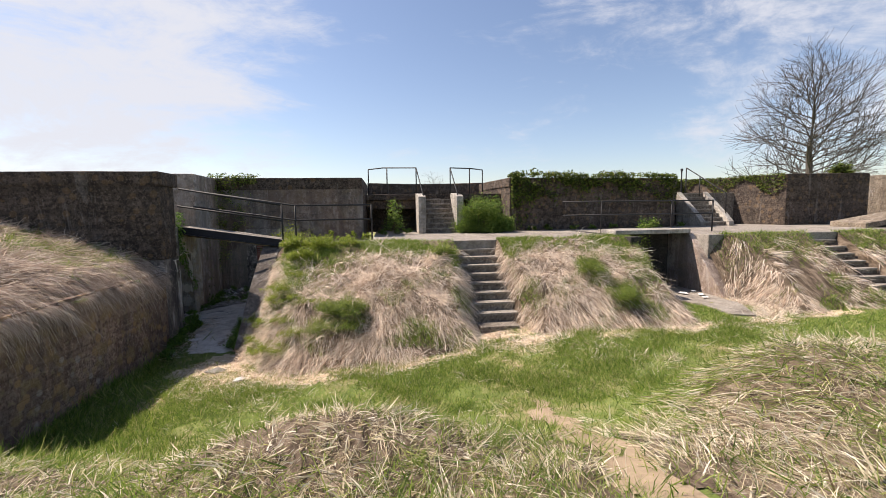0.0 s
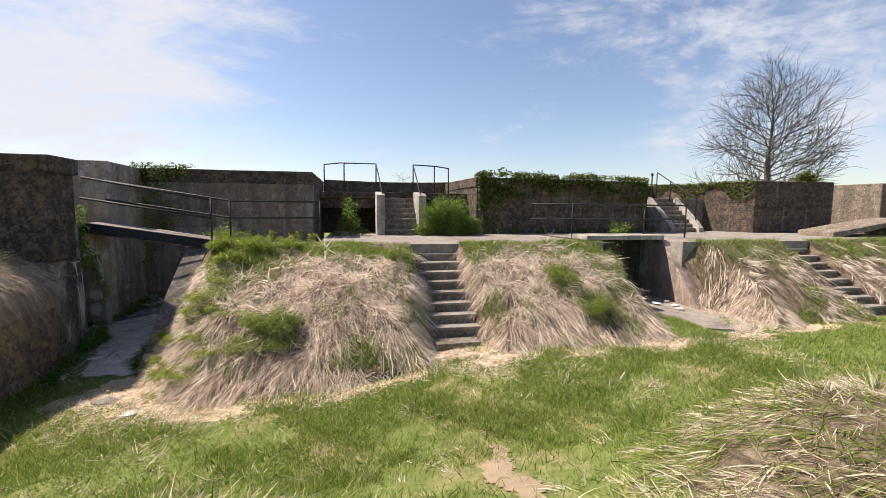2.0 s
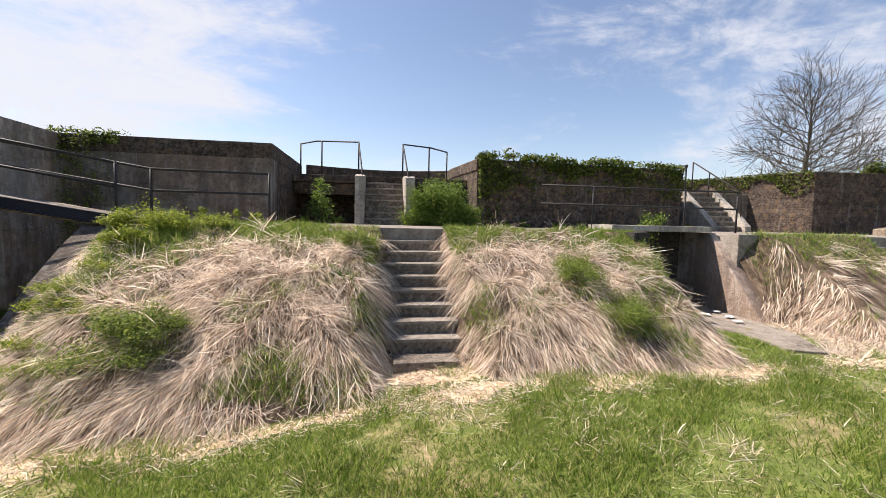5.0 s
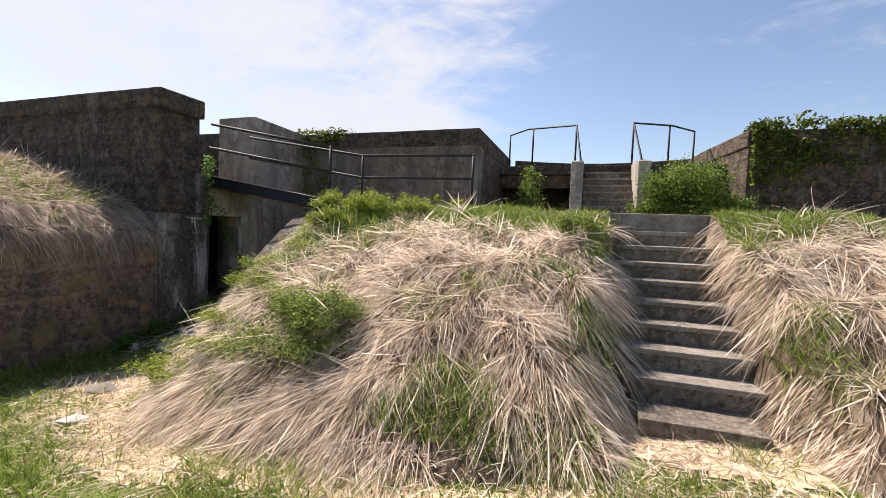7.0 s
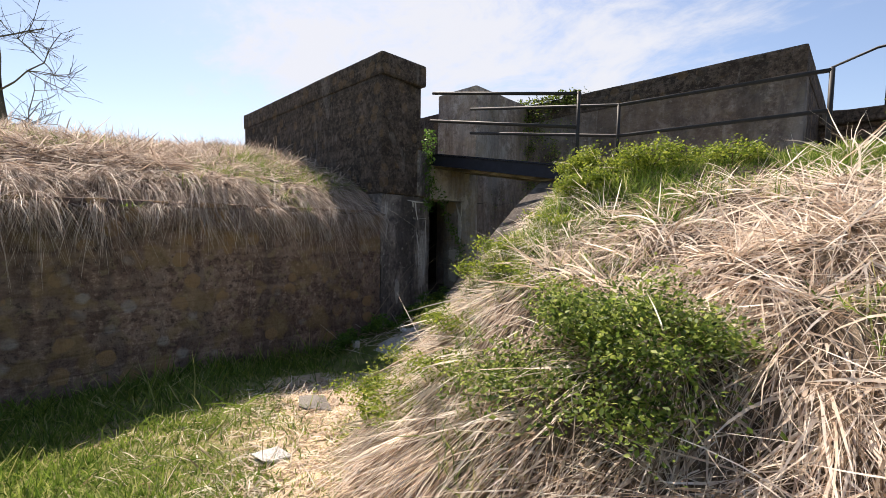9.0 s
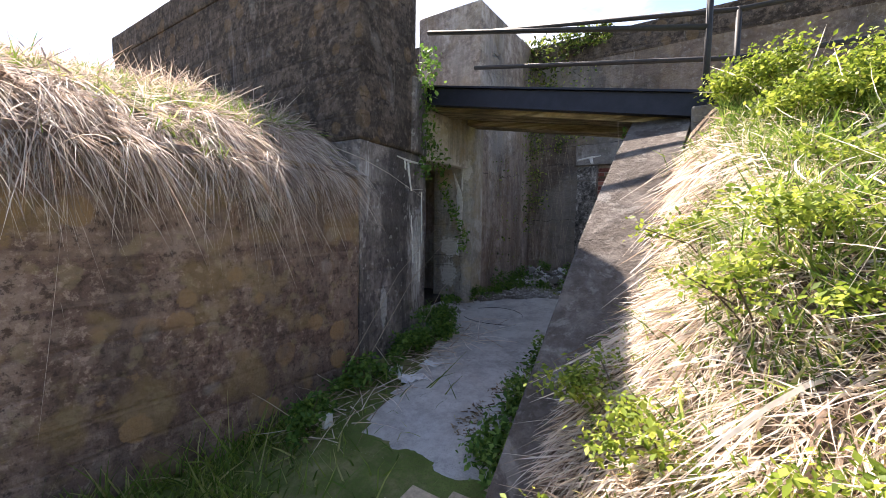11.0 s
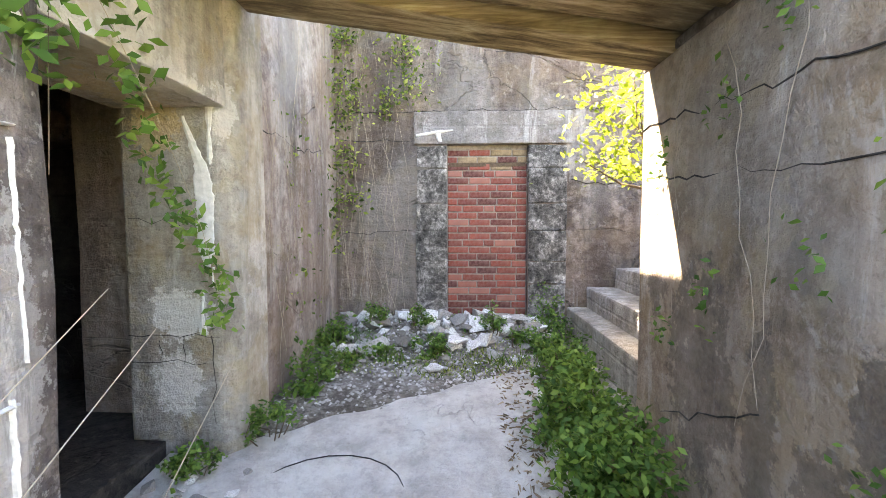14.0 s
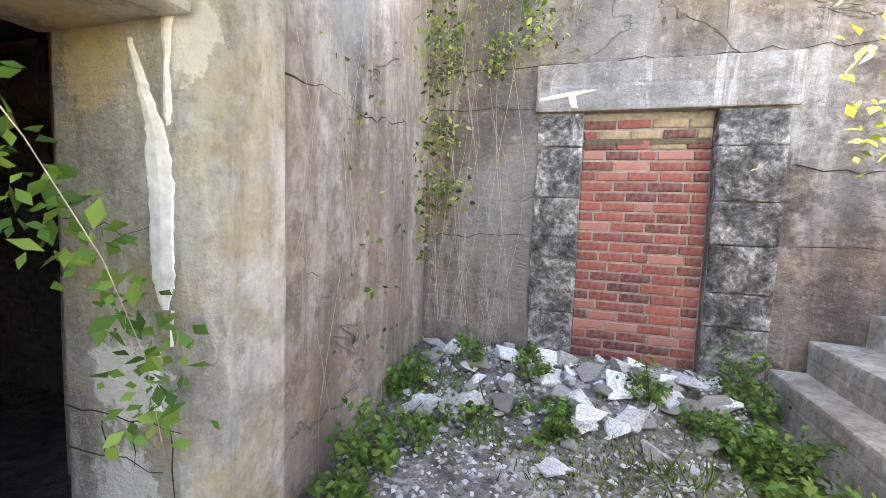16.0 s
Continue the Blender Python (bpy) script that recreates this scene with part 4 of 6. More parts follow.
def blades(roots, lean, length, width, seg=3, sag=0.0, side=None):
    """Thin curved blades: roots (n,3), lean (n,3) first direction, sag how far they bend down."""
    n = len(roots)
    length = np.broadcast_to(length, n)[:, None]
    width = np.broadcast_to(width, n)[:, None]
    lean = lean / np.linalg.norm(lean, axis=1, keepdims=True)
    s = np.cross(lean, rng.normal(size=(n, 3)) + 1e-6) if side is None else side
    s /= np.linalg.norm(s, axis=1, keepdims=True) + 1e-9
    verts = np.empty((n, 2 * seg + 1, 3))
    sag = np.broadcast_to(sag, n)[:, None]
    wob = rng.normal(size=(n, 3)) * 0.12
    for k in range(seg + 1):
        t = k / seg
        p = roots + lean * length * t + wob * length * t * t
        p[:, 2] -= (sag * length * t * t)[:, 0]
        if k < seg:
            w = s * width * (1 - 0.6 * t)
            verts[:, 2 * k], verts[:, 2 * k + 1] = p - w, p + w
        else:
            verts[:, 2 * k] = p
    base = (np.arange(n) * (2 * seg + 1))[:, None]
    tris = []
    for k in range(seg):
        q = 2 * k
        if k < seg - 1:
            tris += [[q, q + 1, q + 3], [q, q + 3, q + 2]]
        else:
            tris += [[q, q + 1, q + 2]]
    f = (base[:, None, :] + np.array(tris)[None]).reshape(-1, 3)
    return verts.reshape(-1, 3), f


def stuff(name, vf, mat, label, category):
    ob = new(name, sheet(name, vf[0], vf[1], mat, False))
    return tagged(ob, label, category, kind="stuff")


def scatter(n, x0, x1, y0, y1, want):
    """n random places in a field, kept by how much grass is wanted there."""
    x, y = rng.uniform(x0, x1, n), rng.uniform(y0, y1, n)
    k = rng.random(n) < want(x, y)
    return x[k], y[k]


def slope(fn, x, y, e=0.06):
    return (fn(x + e, y) - fn(x - e, y)) / (2 * e), (fn(x, y + e) - fn(x, y - e)) / (2 * e)


def clumps(x, y, s, thr, soft=0.25):
    return np.clip((rough(x + 3.3, y + 1.7, s) - thr) / soft, 0, 1)


def thatch(name, fn, x0, x1, y0, y1, n, want, label, length=(0.14, 0.36), droop=1.0, mat=None, width=0.0033, per=20, lock=0.19, rise=0.28, fan=0.045, sag=0.35):
    """Long dry grass in tufts that arch over and lie down the slope."""
    cx, cy = scatter(n // per, x0, x1, y0, y1, want)
    k = len(cx)
    own = rng.normal(size=(k, 2)) * lock
    tall = rng.uniform(0.55, 1.25, k)
    lift = rng.uniform(0.0, rise, k)
    i = np.repeat(np.arange(k), per)
    m = len(i)
    ox, oy = rng.normal(size=m) * fan, rng.normal(size=m) * fan
    x, y = cx[i] + ox, cy[i] + oy
    z = fn(x, y)
    gx, gy = slope(fn, cx, cy)
    gx, gy = np.clip(gx, -1.3, 1.3)[i], np.clip(gy, -1.3, 1.3)[i]
    st = np.hypot(gx, gy) + 1e-6
    d = np.stack([-gx, -gy, np.zeros(m)], -1) * droop
    d[:, :2] += own[i] + rng.normal(size=(m, 2)) * 0.15
    d[:, 0] += ox * 1.5
    d[:, 1] += oy * 1.5
    d[:, 2] = -np.minimum(st, 1.1) ** 2 * droop + lift[i] + rng.uniform(0.0, 0.16, m)
    ln = rng.uniform(*length, m) * tall[i]
    return stuff(name, blades(np.stack([x, y, z - 0.02], -1), d, ln, (0.5 + 1.7 * rng.random(m) ** 3) * width, 4, rng.uniform(0.08, sag, m)), mat or M_DRY, label, "dry grass")


def turf(name, fn, x0, x1, y0, y1, n, want, label, length=(0.07, 0.19), width=0.0042, mat=None, cat="grass"):
    x, y = scatter(n, x0, x1, y0, y1, want)
    m = len(x)
    d = np.concatenate([rng.normal(size=(m, 2)) * 0.55, np.ones((m, 1))], 1)
    return stuff(name, blades(np.stack([x, y, fn(x, y) - 0.01], -1), d, rng.uniform(*length, m) * (0.7 + 0.5 * rough(x, y, 2.0)).clip(0.5, 1.4), rng.uniform(0.6, 1.3, m) * width, 2, rng.uniform(0, 0.5, m)),
                 mat or M_GREEN, label, cat)


def on_stairs(x, y):
    return ((x > 2.27) & (x < 3.52) & (y > 8.1)) | ((x > 13.42) & (x < 14.53) & (y > 8.2))


bank_want = lambda x, y: (0.35 + 0.65 * clumps(x, y, 2.4, -0.3)) * (1 - 0.93 * step(9.85, 10.35, y)) * (1 - 0.75 * clumps(x, y, 0.8, 0.15)) * (~on_stairs(x, y)) * (y > np.interp(x, *TOE) - 0.1) * (bank(x, y) > lawn(x, y) + 0.02) * (x > -2.34 - 0.26 * step(9.5, 8.7, y)) * ((x < 7.2) | (x > 9)) * 1.0
thatch("dry_grass", bank, -2.7, 7.8, 6.7, 10.75, 200000, bank_want, "pale dry grass thatch lying down the bank", (0.26, 0.56), 1.0, None, 0.0040, 30, 0.13, 0.26, 0.07, 0.45)
thatch("dry_grass", bank, 10.2, 26.0, 7.2, 10.75, 60000, bank_want, "pale dry grass thatch on the far bank", (0.25, 0.5), 1.0, None, 0.007, 26, 0.14, 0.25, 0.08, 0.4)
thatch("dry_grass", mound, -12.0, -3.8, 2.5, 9.5, 110000, lambda x, y: (x < wall_x(y) - 0.5) * 1.0, "dry grass thatch on the mound", (0.2, 0.45), 1.0, M_MOUND, 0.0046, 26, 0.28, 0.2, 0.07)
thatch("grass", mound, -9.0, -4.4, 3.0, 9.5, 30000, lambda x, y: (x < wall_x(y) - 0.3) * np.maximum(clumps(x, y, 0.9, 0.0), np.exp(-((y - 9.2) / 0.5) ** 2)), "long green grass on the mound", (0.12, 0.3), 0.8, M_GREEN, 0.0036, 14, 0.5, 0.3)
# overhang at the wall's edge
ty_ = rng.uniform(2.5, 9.5, 900)
tback = 0.65 * rng.random(900) ** 1.2
tdir = np.stack([rng.uniform(0.3, 0.9, 900), rng.normal(0.12, 0.42, 900), rng.uniform(-0.3, 0.25, 900)], -1)
tlen = rng.uniform(0.5, 1.2, 900) * (1 + 0.3 * rough(ty_ * 0, ty_, 2.2))
oi = np.repeat(np.arange(900), 20)
on_n = len(oi)
oy = ty_[oi] + rng.normal(size=on_n) * 0.03
ox = np.minimum(wall_x(oy) - tback[oi] + rng.normal(size=on_n) * 0.03, wall_x(oy) - 0.01)
od = tdir[oi] + rng.normal(size=(on_n, 3)) * 0.12
olen = (0.18 + 0.6 * tback[oi] + 0.24 * rng.random(on_n)) * tlen[oi] * np.where(rng.random(on_n) < 0.006, 1.7, 0.85)
stuff("dry_grass", blades(np.stack([ox, oy, mound(ox, oy)], -1), od, olen, rng.uniform(0.0020, 0.0042, on_n), 6, rng.uniform(0.8, 1.3, on_n)), M_MOUND,
      "dry grass hanging over the brown wall", "dry grass")


hump = lambda x, y: np.clip((lawn(x, y) - 0.35) * 1.6, 0, 1)
thatch("dry_grass", lawn, -4.6, 8.0, -0.2, 4.8, 330000, lambda x, y: hump(x, y) * np.clip(1 - 1.7 * trail(x, y), 0, 1) * (0.35 + 0.65 * clumps(x, y, 1.4, -0.5)) * (x > wall_x(y)),
       "tangled dry grass on the front mounds", (0.11, 0.27), 0.75, M_BLEACH, 0.0038, 24, 0.6, 0.34, 0.06, 0.7)
thatch("grass", lawn, -4.6, 8.0, -0.2, 4.9, 170000, lambda x, y: hump(x, y) * (1 - 0.6 * trail(x, y)) * clumps(x, y, 1.2, -0.45, 0.5) * (x > wall_x(y)), "long green grass mixed into the straw of the humps", (0.12, 0.30), 0.5, M_GREEN, 0.0032, 12, 0.6)
turf("grass", lawn, -4.0, 10.0, 0.0, 5.2, 90000, lambda x, y: (0.22 + 0.5 * clumps(x, y, 1.1, 0.1)) * (1 - 0.75 * trail(x, y)) * (x > wall_x(y)), "green grass among the dry tufts", (0.10, 0.30), 0.004)
turf("grass", lawn, -4.4, 8.0, 4.4, 8.6, 260000, lambda x, y: (1 - 0.75 * straw_zone(x, y)) * (1 - 0.6 * trail(x, y)) * (y < np.interp(x, *TOE) + 0.2) * (x > wall_x(y)) * (0.25 + 0.75 * clumps(x, y, 1.1, -0.35)),
     "green lawn grass at the foot of the bank")
turf("grass", lawn, 7.5, 26.0, 2.0, 8.4, 110000, lambda x, y: (1 - 0.8 * straw_zone(x, y)) * (y < np.interp(x, *TOE) + 0.1), "green lawn grass further along", (0.08, 0.2), 0.006)
sx_, sy_ = scatter(90000, -3.6, 9.5, 5.4, 8.4, lambda x, y: straw_zone(x, (y - np.interp(x, *TOE)) * 0.9 + np.interp(x, *TOE)))
sd_ = np.concatenate([rng.normal(size=(len(sx_), 2)), rng.uniform(0.0, 0.35, (len(sx_), 1))], 1)
stuff("straw", blades(np.stack([sx_, sy_, np.maximum(lawn(sx_, sy_), np.where(sy_ > np.interp(sx_, *TOE), bank(sx_, sy_), -9)) + 0.01], -1), sd_, rng.uniform(0.08, 0.25, len(sx_)), 0.0045, 2, 0.3), M_DRY,
      "short broken straw along the foot of the bank", "straw")
turf("grass", bank, -2.2, 7.7, 9.4, 10.95, 100000, lambda x, y: (~on_stairs(x, y)) * (0.12 + 0.88 * clumps(x, y, 1.2, -0.05)) * step(9.7, 10.3, y + 0.35 * rough(x, y, 1.5)), "green grass along the walkway's edge", (0.07, 0.24), 0.005)
turf("grass", bank, 10.3, 26.0, 9.6, 10.9, 30000, lambda x, y: (~on_stairs(x, y)) * 0.8 * step(9.6, 10.4, y), "green grass along the far walkway's edge", (0.1, 0.3), 0.006)
turf("grass", mound, -11.0, -4.4, 3.0, 9.5, 40000, lambda x, y: clumps(x, y, 0.9, 0.0), "green grass on the mound", (0.1, 0.25), 0.005)
turf("grass", lawn, -4.6, -2.6, 2.5, 9.6, 26000, lambda x, y: np.exp(-np.clip(x - wall_x(y), 0, 9) / 0.35) * (x > wall_x(y)) * (1 - step(8.4, 9.2, y) * 0.8), "tall dark green grass at the foot of the brown wall", (0.18, 0.48), 0.0055)
turf("grass", bank, -2.2, 7.8, 7.2, 10.7, 80000, lambda x, y: (~on_stairs(x, y)) * (y > np.interp(x, *TOE)) * np.maximum(clumps(x, y, 0.8, 0.15), 0.5 * clumps(x, y, 1.9, 0.25)) * 0.9, "green grass coming through the thatch", (0.12, 0.3), 0.0045)
thatch("dry_grass", lawn, -3.6, 9.0, 4.2, 6.9, 60000, lambda x, y: 0.16 + clumps(x, y, 0.7, 0.2), "dry tufts left in the lawn", (0.10, 0.24), 0.5, M_BLEACH, 0.0036, 14, 0.7)
foot = lambda x, y: (x > np.interp(y, [8.0, 9.0, 10.5], [9.2, 9.75, 10.0])) * (1 - 0.3 * clumps(x, y, 2.0, 0.2)) * 1.0
thatch("dry_grass", lambda x, y: np.maximum(lawn(x, y), np.where(x > 10.15, bank(x, y), -9)), 9.0, 10.9, 7.7, 10.0, 9000, foot, "dry straw at the foot of the second underpass's wing wall", (0.16, 0.34), 0.8, None, 0.006, 24, 0.5, 0.3, 0.08)
turf("grass", lawn, 6.8, 8.8, 7.5, 9.6, 9000, lambda x, y: (x < np.interp(y, [8.0, 9.0, 10.3], [8.6, 8.6, 8.3])) * 0.7, "rough grass beside the second underpass's path", (0.08, 0.24), 0.005)
turf("grass", bank, 10.4, 26.0, 7.8, 10.2, 40000, lambda x, y: (~on_stairs(x, y)) * np.maximum(clumps(x, y, 0.7, 0.2), 0.5 * clumps(x, y, 1.7, 0.25)), "green grass coming through the far thatch", (0.15, 0.34), 0.007)
# twigs and dead stems along the path's edge
tx_, ty_ = rng.uniform(-4.55, -4.05, 260), rng.uniform(8.7, 11.2, 260)
td_ = np.concatenate([rng.normal(size=(260, 2)), rng.uniform(-0.05, 0.25, (260, 1))], 1)
stuff("twigs", blades(np.stack([tx_, ty_, lawn(tx_, ty_) + 0.05], -1), td_, rng.uniform(0.15, 0.5, 260), 0.004, 3, 0.15), M_DRY, "dead stems and twigs littering the path's edge", "twigs")
lx_, ly_ = rng.uniform(-3.5, -3.25, 900), rng.uniform(9.2, 12.8, 900)
ld_ = np.concatenate([rng.normal(size=(900, 2)), rng.uniform(0.0, 0.2, (900, 1))], 1)
stuff("leaf_litter", blades(np.stack([lx_, ly_, lawn(lx_, ly_) + 0.045], -1), ld_, rng.uniform(0.02, 0.06, 900), 0.006, 2, 0.1), M_STRAWS, "brown leaf litter at the path's edge", "leaf litter")
thatch("dry_grass", bank, -2.65, -1.7, 7.4, 10.2, 26000, lambda x, y: (x > -2.34 - 0.26 * step(9.5, 8.7, y)) * (bank(x, y) > lawn(x, y) + 0.02) * 1.0, "shaggy dry grass along the edge of the sloping wing", (0.10, 0.22), 0.35, None, 0.0026, 12, 0.5)
turf("grass", bank, -2.45, -1.5, 7.4, 10.3, 9000, lambda x, y: 0.25 + 0.75 * clumps(x, y, 1.8, 0.0), "green grass in the bank beside the passage", (0.10, 0.26), 0.0045)
for tx0, ty0, tr in ((3.2, 8.0, 0.30), (3.75, 8.35, 0.3), (2.1, 8.3, 0.3), (1.9, 7.6, 0.3), (-0.6, 6.5, 0.35), (4.6, 7.3, 0.35)):
    turf("grass", lambda x, y: np.maximum(lawn(x, y), bank(x, y)), tx0 - 2 * tr, tx0 + 2 * tr, ty0 - 2 * tr, ty0 + 2 * tr, 2600, lambda x, y: np.exp(-((x - tx0) ** 2 + (y - ty0) ** 2) / (0.5 * tr * tr)), "green grass tuft at the foot of the stairs and bank", (0.10, 0.28), 0.0042)


# ---- leaves and stems ----
def leaf_mesh(name, pts, size, mat, up=0.5, jitter=1.0):
    """Small folded leaves at the given places."""
    n = len(pts)
    nrm = rng.normal(size=(n, 3)) * jitter
    nrm[:, 2] = np.abs(nrm[:, 2]) + up
    nrm /= np.linalg.norm(nrm, axis=1, keepdims=True)
    a = np.cross(nrm, rng.normal(size=(n, 3)))
    a /= np.linalg.norm(a, axis=1, keepdims=True)
    b = np.cross(nrm, a)
    s = (rng.uniform(0.6, 1.4, n) * size)[:, None]
    v = np.stack([pts - a * s, pts + b * s * 0.55 + nrm * s * 0.15, pts + a * s, pts - b * s * 0.55 + nrm * s * 0.15], 1).reshape(-1, 3)
    f = (np.arange(n) * 4)[:, None] + np.array([[0, 1, 2, 3]])
    f = np.concatenate([f[:, [0, 1, 2]], f[:, [0, 2, 3]]])
    return sheet(name, v, f, mat, False)


def bush(name, label, at, size, n, leaf, mat, stems=9, clump=26, cat="shrub"):
    """A shrub: bent stems from one root and clumps of leaves with gaps between."""
    ob = thing(name, label, cat, at)
    size = np.array(size, float)
    ends = rng.normal(size=(clump, 3))
    ends /= np.linalg.norm(ends, axis=1, keepdims=True)
    ends *= rng.uniform(0.45, 1.0, (clump, 1)) * size
    ends[:, 2] = np.abs(ends[:, 2]) * 1.0 + 0.05
    for k in range(stems):
        e = ends[k % clump]
        bm = bmesh.new()
        tube(bm, [(0, 0, -0.08), tuple(e * 0.45 + rng.normal(size=3) * 0.04), tuple(e)], 0.012 * min(1.0, size[2] * 1.6), 0.003, 5)
        part("stem", bm, M_STEM, ob)
    which = rng.integers(0, clump, n)
    spread = size.mean() * 0.145
    pts = ends[which] * rng.uniform(0.75, 1.05, (n, 1)) + rng.normal(size=(n, 3)) * spread * np.array([1, 1, 0.75])
    pts[:, 2] = np.maximum(pts[:, 2], 0.0 + rng.uniform(-0.03, 0.1, n))
    part("foliage", leaf_mesh("foliage", pts, leaf, mat), mat, ob)
    return ob


def on(fn, x, y):
    return (x, y, float(fn(x, y)))


for wx, wy in ((-2.2, 8.35), (-1.95, 8.9), (-2.25, 7.9), (-1.2, 8.4), (-2.35, 8.6), (-2.2, 7.5), (-1.8, 8.1), (-1.6, 8.6), (-2.0, 8.65), (-1.5, 7.7), (-2.15, 9.2), (-1.75, 9.3), (-2.3, 8.15)):
    bush("weed", "broad green weeds in the dry grass beside the passage", on(bank, wx, wy), (0.30, 0.30, 0.15), 1000, 0.013, M_YGREEN, 6, 16, "weed")
# shrubs on the bank and round the passage
bush("shrub", "low dark green shrub sprawling on the dry bank", on(bank, -0.45, 8.05), (0.60, 0.45, 0.36), 9000, 0.014, M_SHRUB, 14, 50)
bush("shrub", "straggling olive weeds round the shrub on the bank", on(bank, -0.6, 7.8), (0.85, 0.6, 0.16), 4000, 0.014, M_SHRUB, 10, 60)
bush("shrub", "low green shrub creeping down the dry bank", on(bank, -1.0, 7.75), (0.3, 0.3, 0.2), 2600, 0.009, M_SHRUB, 8, 18)
bush("shrub", "green shrub on the bank beside the stairs", on(bank, 5.5, 9.1), (0.42, 0.7, 0.36), 11000, 0.0115, M_SHRUB, 8, 26)
bush("shrub", "green shrub lower on the bank", on(bank, 5.9, 8.3), (0.45, 0.7, 0.32), 9500, 0.0115, M_SHRUB, 8, 20)
bush("shrub", "small green shrub beside the stairs", on(bank, 1.85, 9.9), (0.42, 0.4, 0.32), 5500, 0.011, M_SHRUB, 6, 18)
bush("shrub", "grassy green tuft at the foot of the stairs", on(bank, 3.15, 8.05), (0.3, 0.2, 0.14), 600, 0.02, M_LEAF, 5, 12)
for bx, by, sx, sz, nn in ((-1.95, 10.55, 0.42, 0.42, 2300), (-1.3, 10.45, 0.5, 0.36, 2300), (-1.75, 10.0, 0.4, 0.3, 1600), (-0.6, 10.6, 0.4, 0.22, 900)):
    bush("shrub", "yellow-green leafy shrub at the walkway's edge", on(bank, bx, by), (sx, 0.35, sz * 0.8), nn * 2, 0.015, M_YGREEN, 8, 22)
bush("shrub", "yellow-green weeds at the foot of the bank", on(bank, -1.85, 7.6), (0.45, 0.5, 0.13), 3500, 0.012, M_YGREEN, 8, 22)
bush("shrub", "dense green shrub beside the upper stairs", (3.92, 14.5, 1.86), (1.1, 0.65, 1.45), 14000, 0.028, M_LEAF, 14, 46)
bush("shrub", "dense green shrub against the stair cheek", (3.3, 14.42, 1.86), (0.34, 0.28, 1.0), 3800, 0.026, M_LEAF, 8, 22)
bush("shrub", "dense green shrub against the block", (4.75, 15.0, 1.86), (0.6, 0.5, 0.95), 7500, 0.028, M_LEAF, 10, 26)
bush("shrub", "green weeds beside the railing post", (9.4, 12.7, 1.86), (0.45, 0.35, 0.5), 1100, 0.03, M_LEAF, 8, 18)
bush("sapling", "slender green sapling before the dark recess", (0.75, 14.6, 1.86), (0.35, 0.3, 1.25), 1200, 0.035, M_LEAF, 7, 18, "sapling")
bush("shrub", "dark green shrub on top of the far block", (20.6, 15.6, 4.08), (0.6, 0.5, 0.5), 1200, 0.05, M_IVY, 8, 20)
for k in range(14):
    wx = 0.4 + k * 0.95 + rng.uniform(-0.3, 0.3)
    if 1.4 < wx < 3.4:
        continue
    bush("weed", "small green weed at the foot of the concrete block", (wx, (13.6 if wx < 0 else 15.15 if wx > 5.2 else 14.6) + 0.04 * (wx - 5), 1.86), (0.22, 0.15, 0.2), 260, 0.03, M_LEAF, 4, 9, "weed")
for wx in (-1.6, -1.1, -0.6, -0.15):
    bush("weed", "yellow-green weed beside the guard rail", (wx, 11.5, 1.86), (0.2, 0.15, 0.25), 300, 0.025, M_YGREEN, 4, 9, "weed")
# plants along the path
for wx, wy, s, h, nn in ((-3.1, 10.2, 0.24, 0.38, 1100), (-3.08, 10.75, 0.26, 0.42, 1300), (-3.1, 11.3, 0.26, 0.42, 1300), (-3.12, 11.85, 0.26, 0.36, 1100), (-3.0, 12.4, 0.26, 0.3, 900),
                         (-2.95, 13.0, 0.25, 0.3, 800), (-2.85, 13.45, 0.2, 0.35, 600), (-3.05, 9.6, 0.25, 0.3, 900), (-3.0, 9.1, 0.3, 0.3, 900)):
    bush("weed", "dense green nettle-like weeds along the path", (wx, wy, float(lawn(wx, wy))), (s, 0.32, h), nn * 2, 0.020, M_WEED, 8, 24, "weed")
for wx, wy, s, h, nn in ((-4.5, 10.45, 0.2, 0.34, 900), (-4.45, 10.0, 0.22, 0.28, 800), (-4.4, 9.4, 0.2, 0.22, 600), (-4.35, 8.8, 0.25, 0.2, 600), (-4.65, 10.85, 0.15, 0.3, 500), (-4.72, 12.3, 0.15, 0.3, 350), (-4.8, 13.1, 0.15, 0.45, 350),
                         (-4.0, 13.0, 0.16, 0.16, 250), (-3.7, 13.3, 0.15, 0.2, 250), (-4.4, 12.9, 0.16, 0.14, 250)):
    bush("weed", "green weeds at the foot of the passage wall", (wx, wy, float(lawn(wx, wy))), (s, 0.3, h), nn * 2, 0.020, M_WEED, 6, 16, "weed")
# young yellow shrub standing in the sun behind the passage wall
yb = bush("shrub", "sunlit yellow-green shrub overhanging the side steps", (-2.42, 12.3, 1.35), (0.66, 0.5, 1.15), 2300, 0.026, M_YELLOW, 16, 46)
bm = bmesh.new()
for q in range(5):
    tube(bm, [(-2.3 + 0.05 * q, 12.35 + 0.05 * q, 0.2), (-2.45 + 0.06 * q, 12.2 + 0.07 * q, 0.9), (-2.42, 12.3, 1.6)], 0.010, 0.006, 5)
part("trunk", bm, M_DRYSTEM, yb).matrix_parent_inverse = Matrix.Translation((2.42, -12.3, -1.35))


def creeper(label, pts, leaf, mat, stem_lines, name="ivy", cat="ivy"):
    ob = thing(name, label, cat)
    for ln in stem_lines:
        bm = bmesh.new()
        tube(bm, ln, 0.0016, 0.0010, 5)
        part("stem", bm, M_DRYSTEM if name == "vine" else M_STEM, ob)
    part("foliage", leaf_mesh("foliage", pts, leaf, mat, 0.1), mat, ob)
    return ob


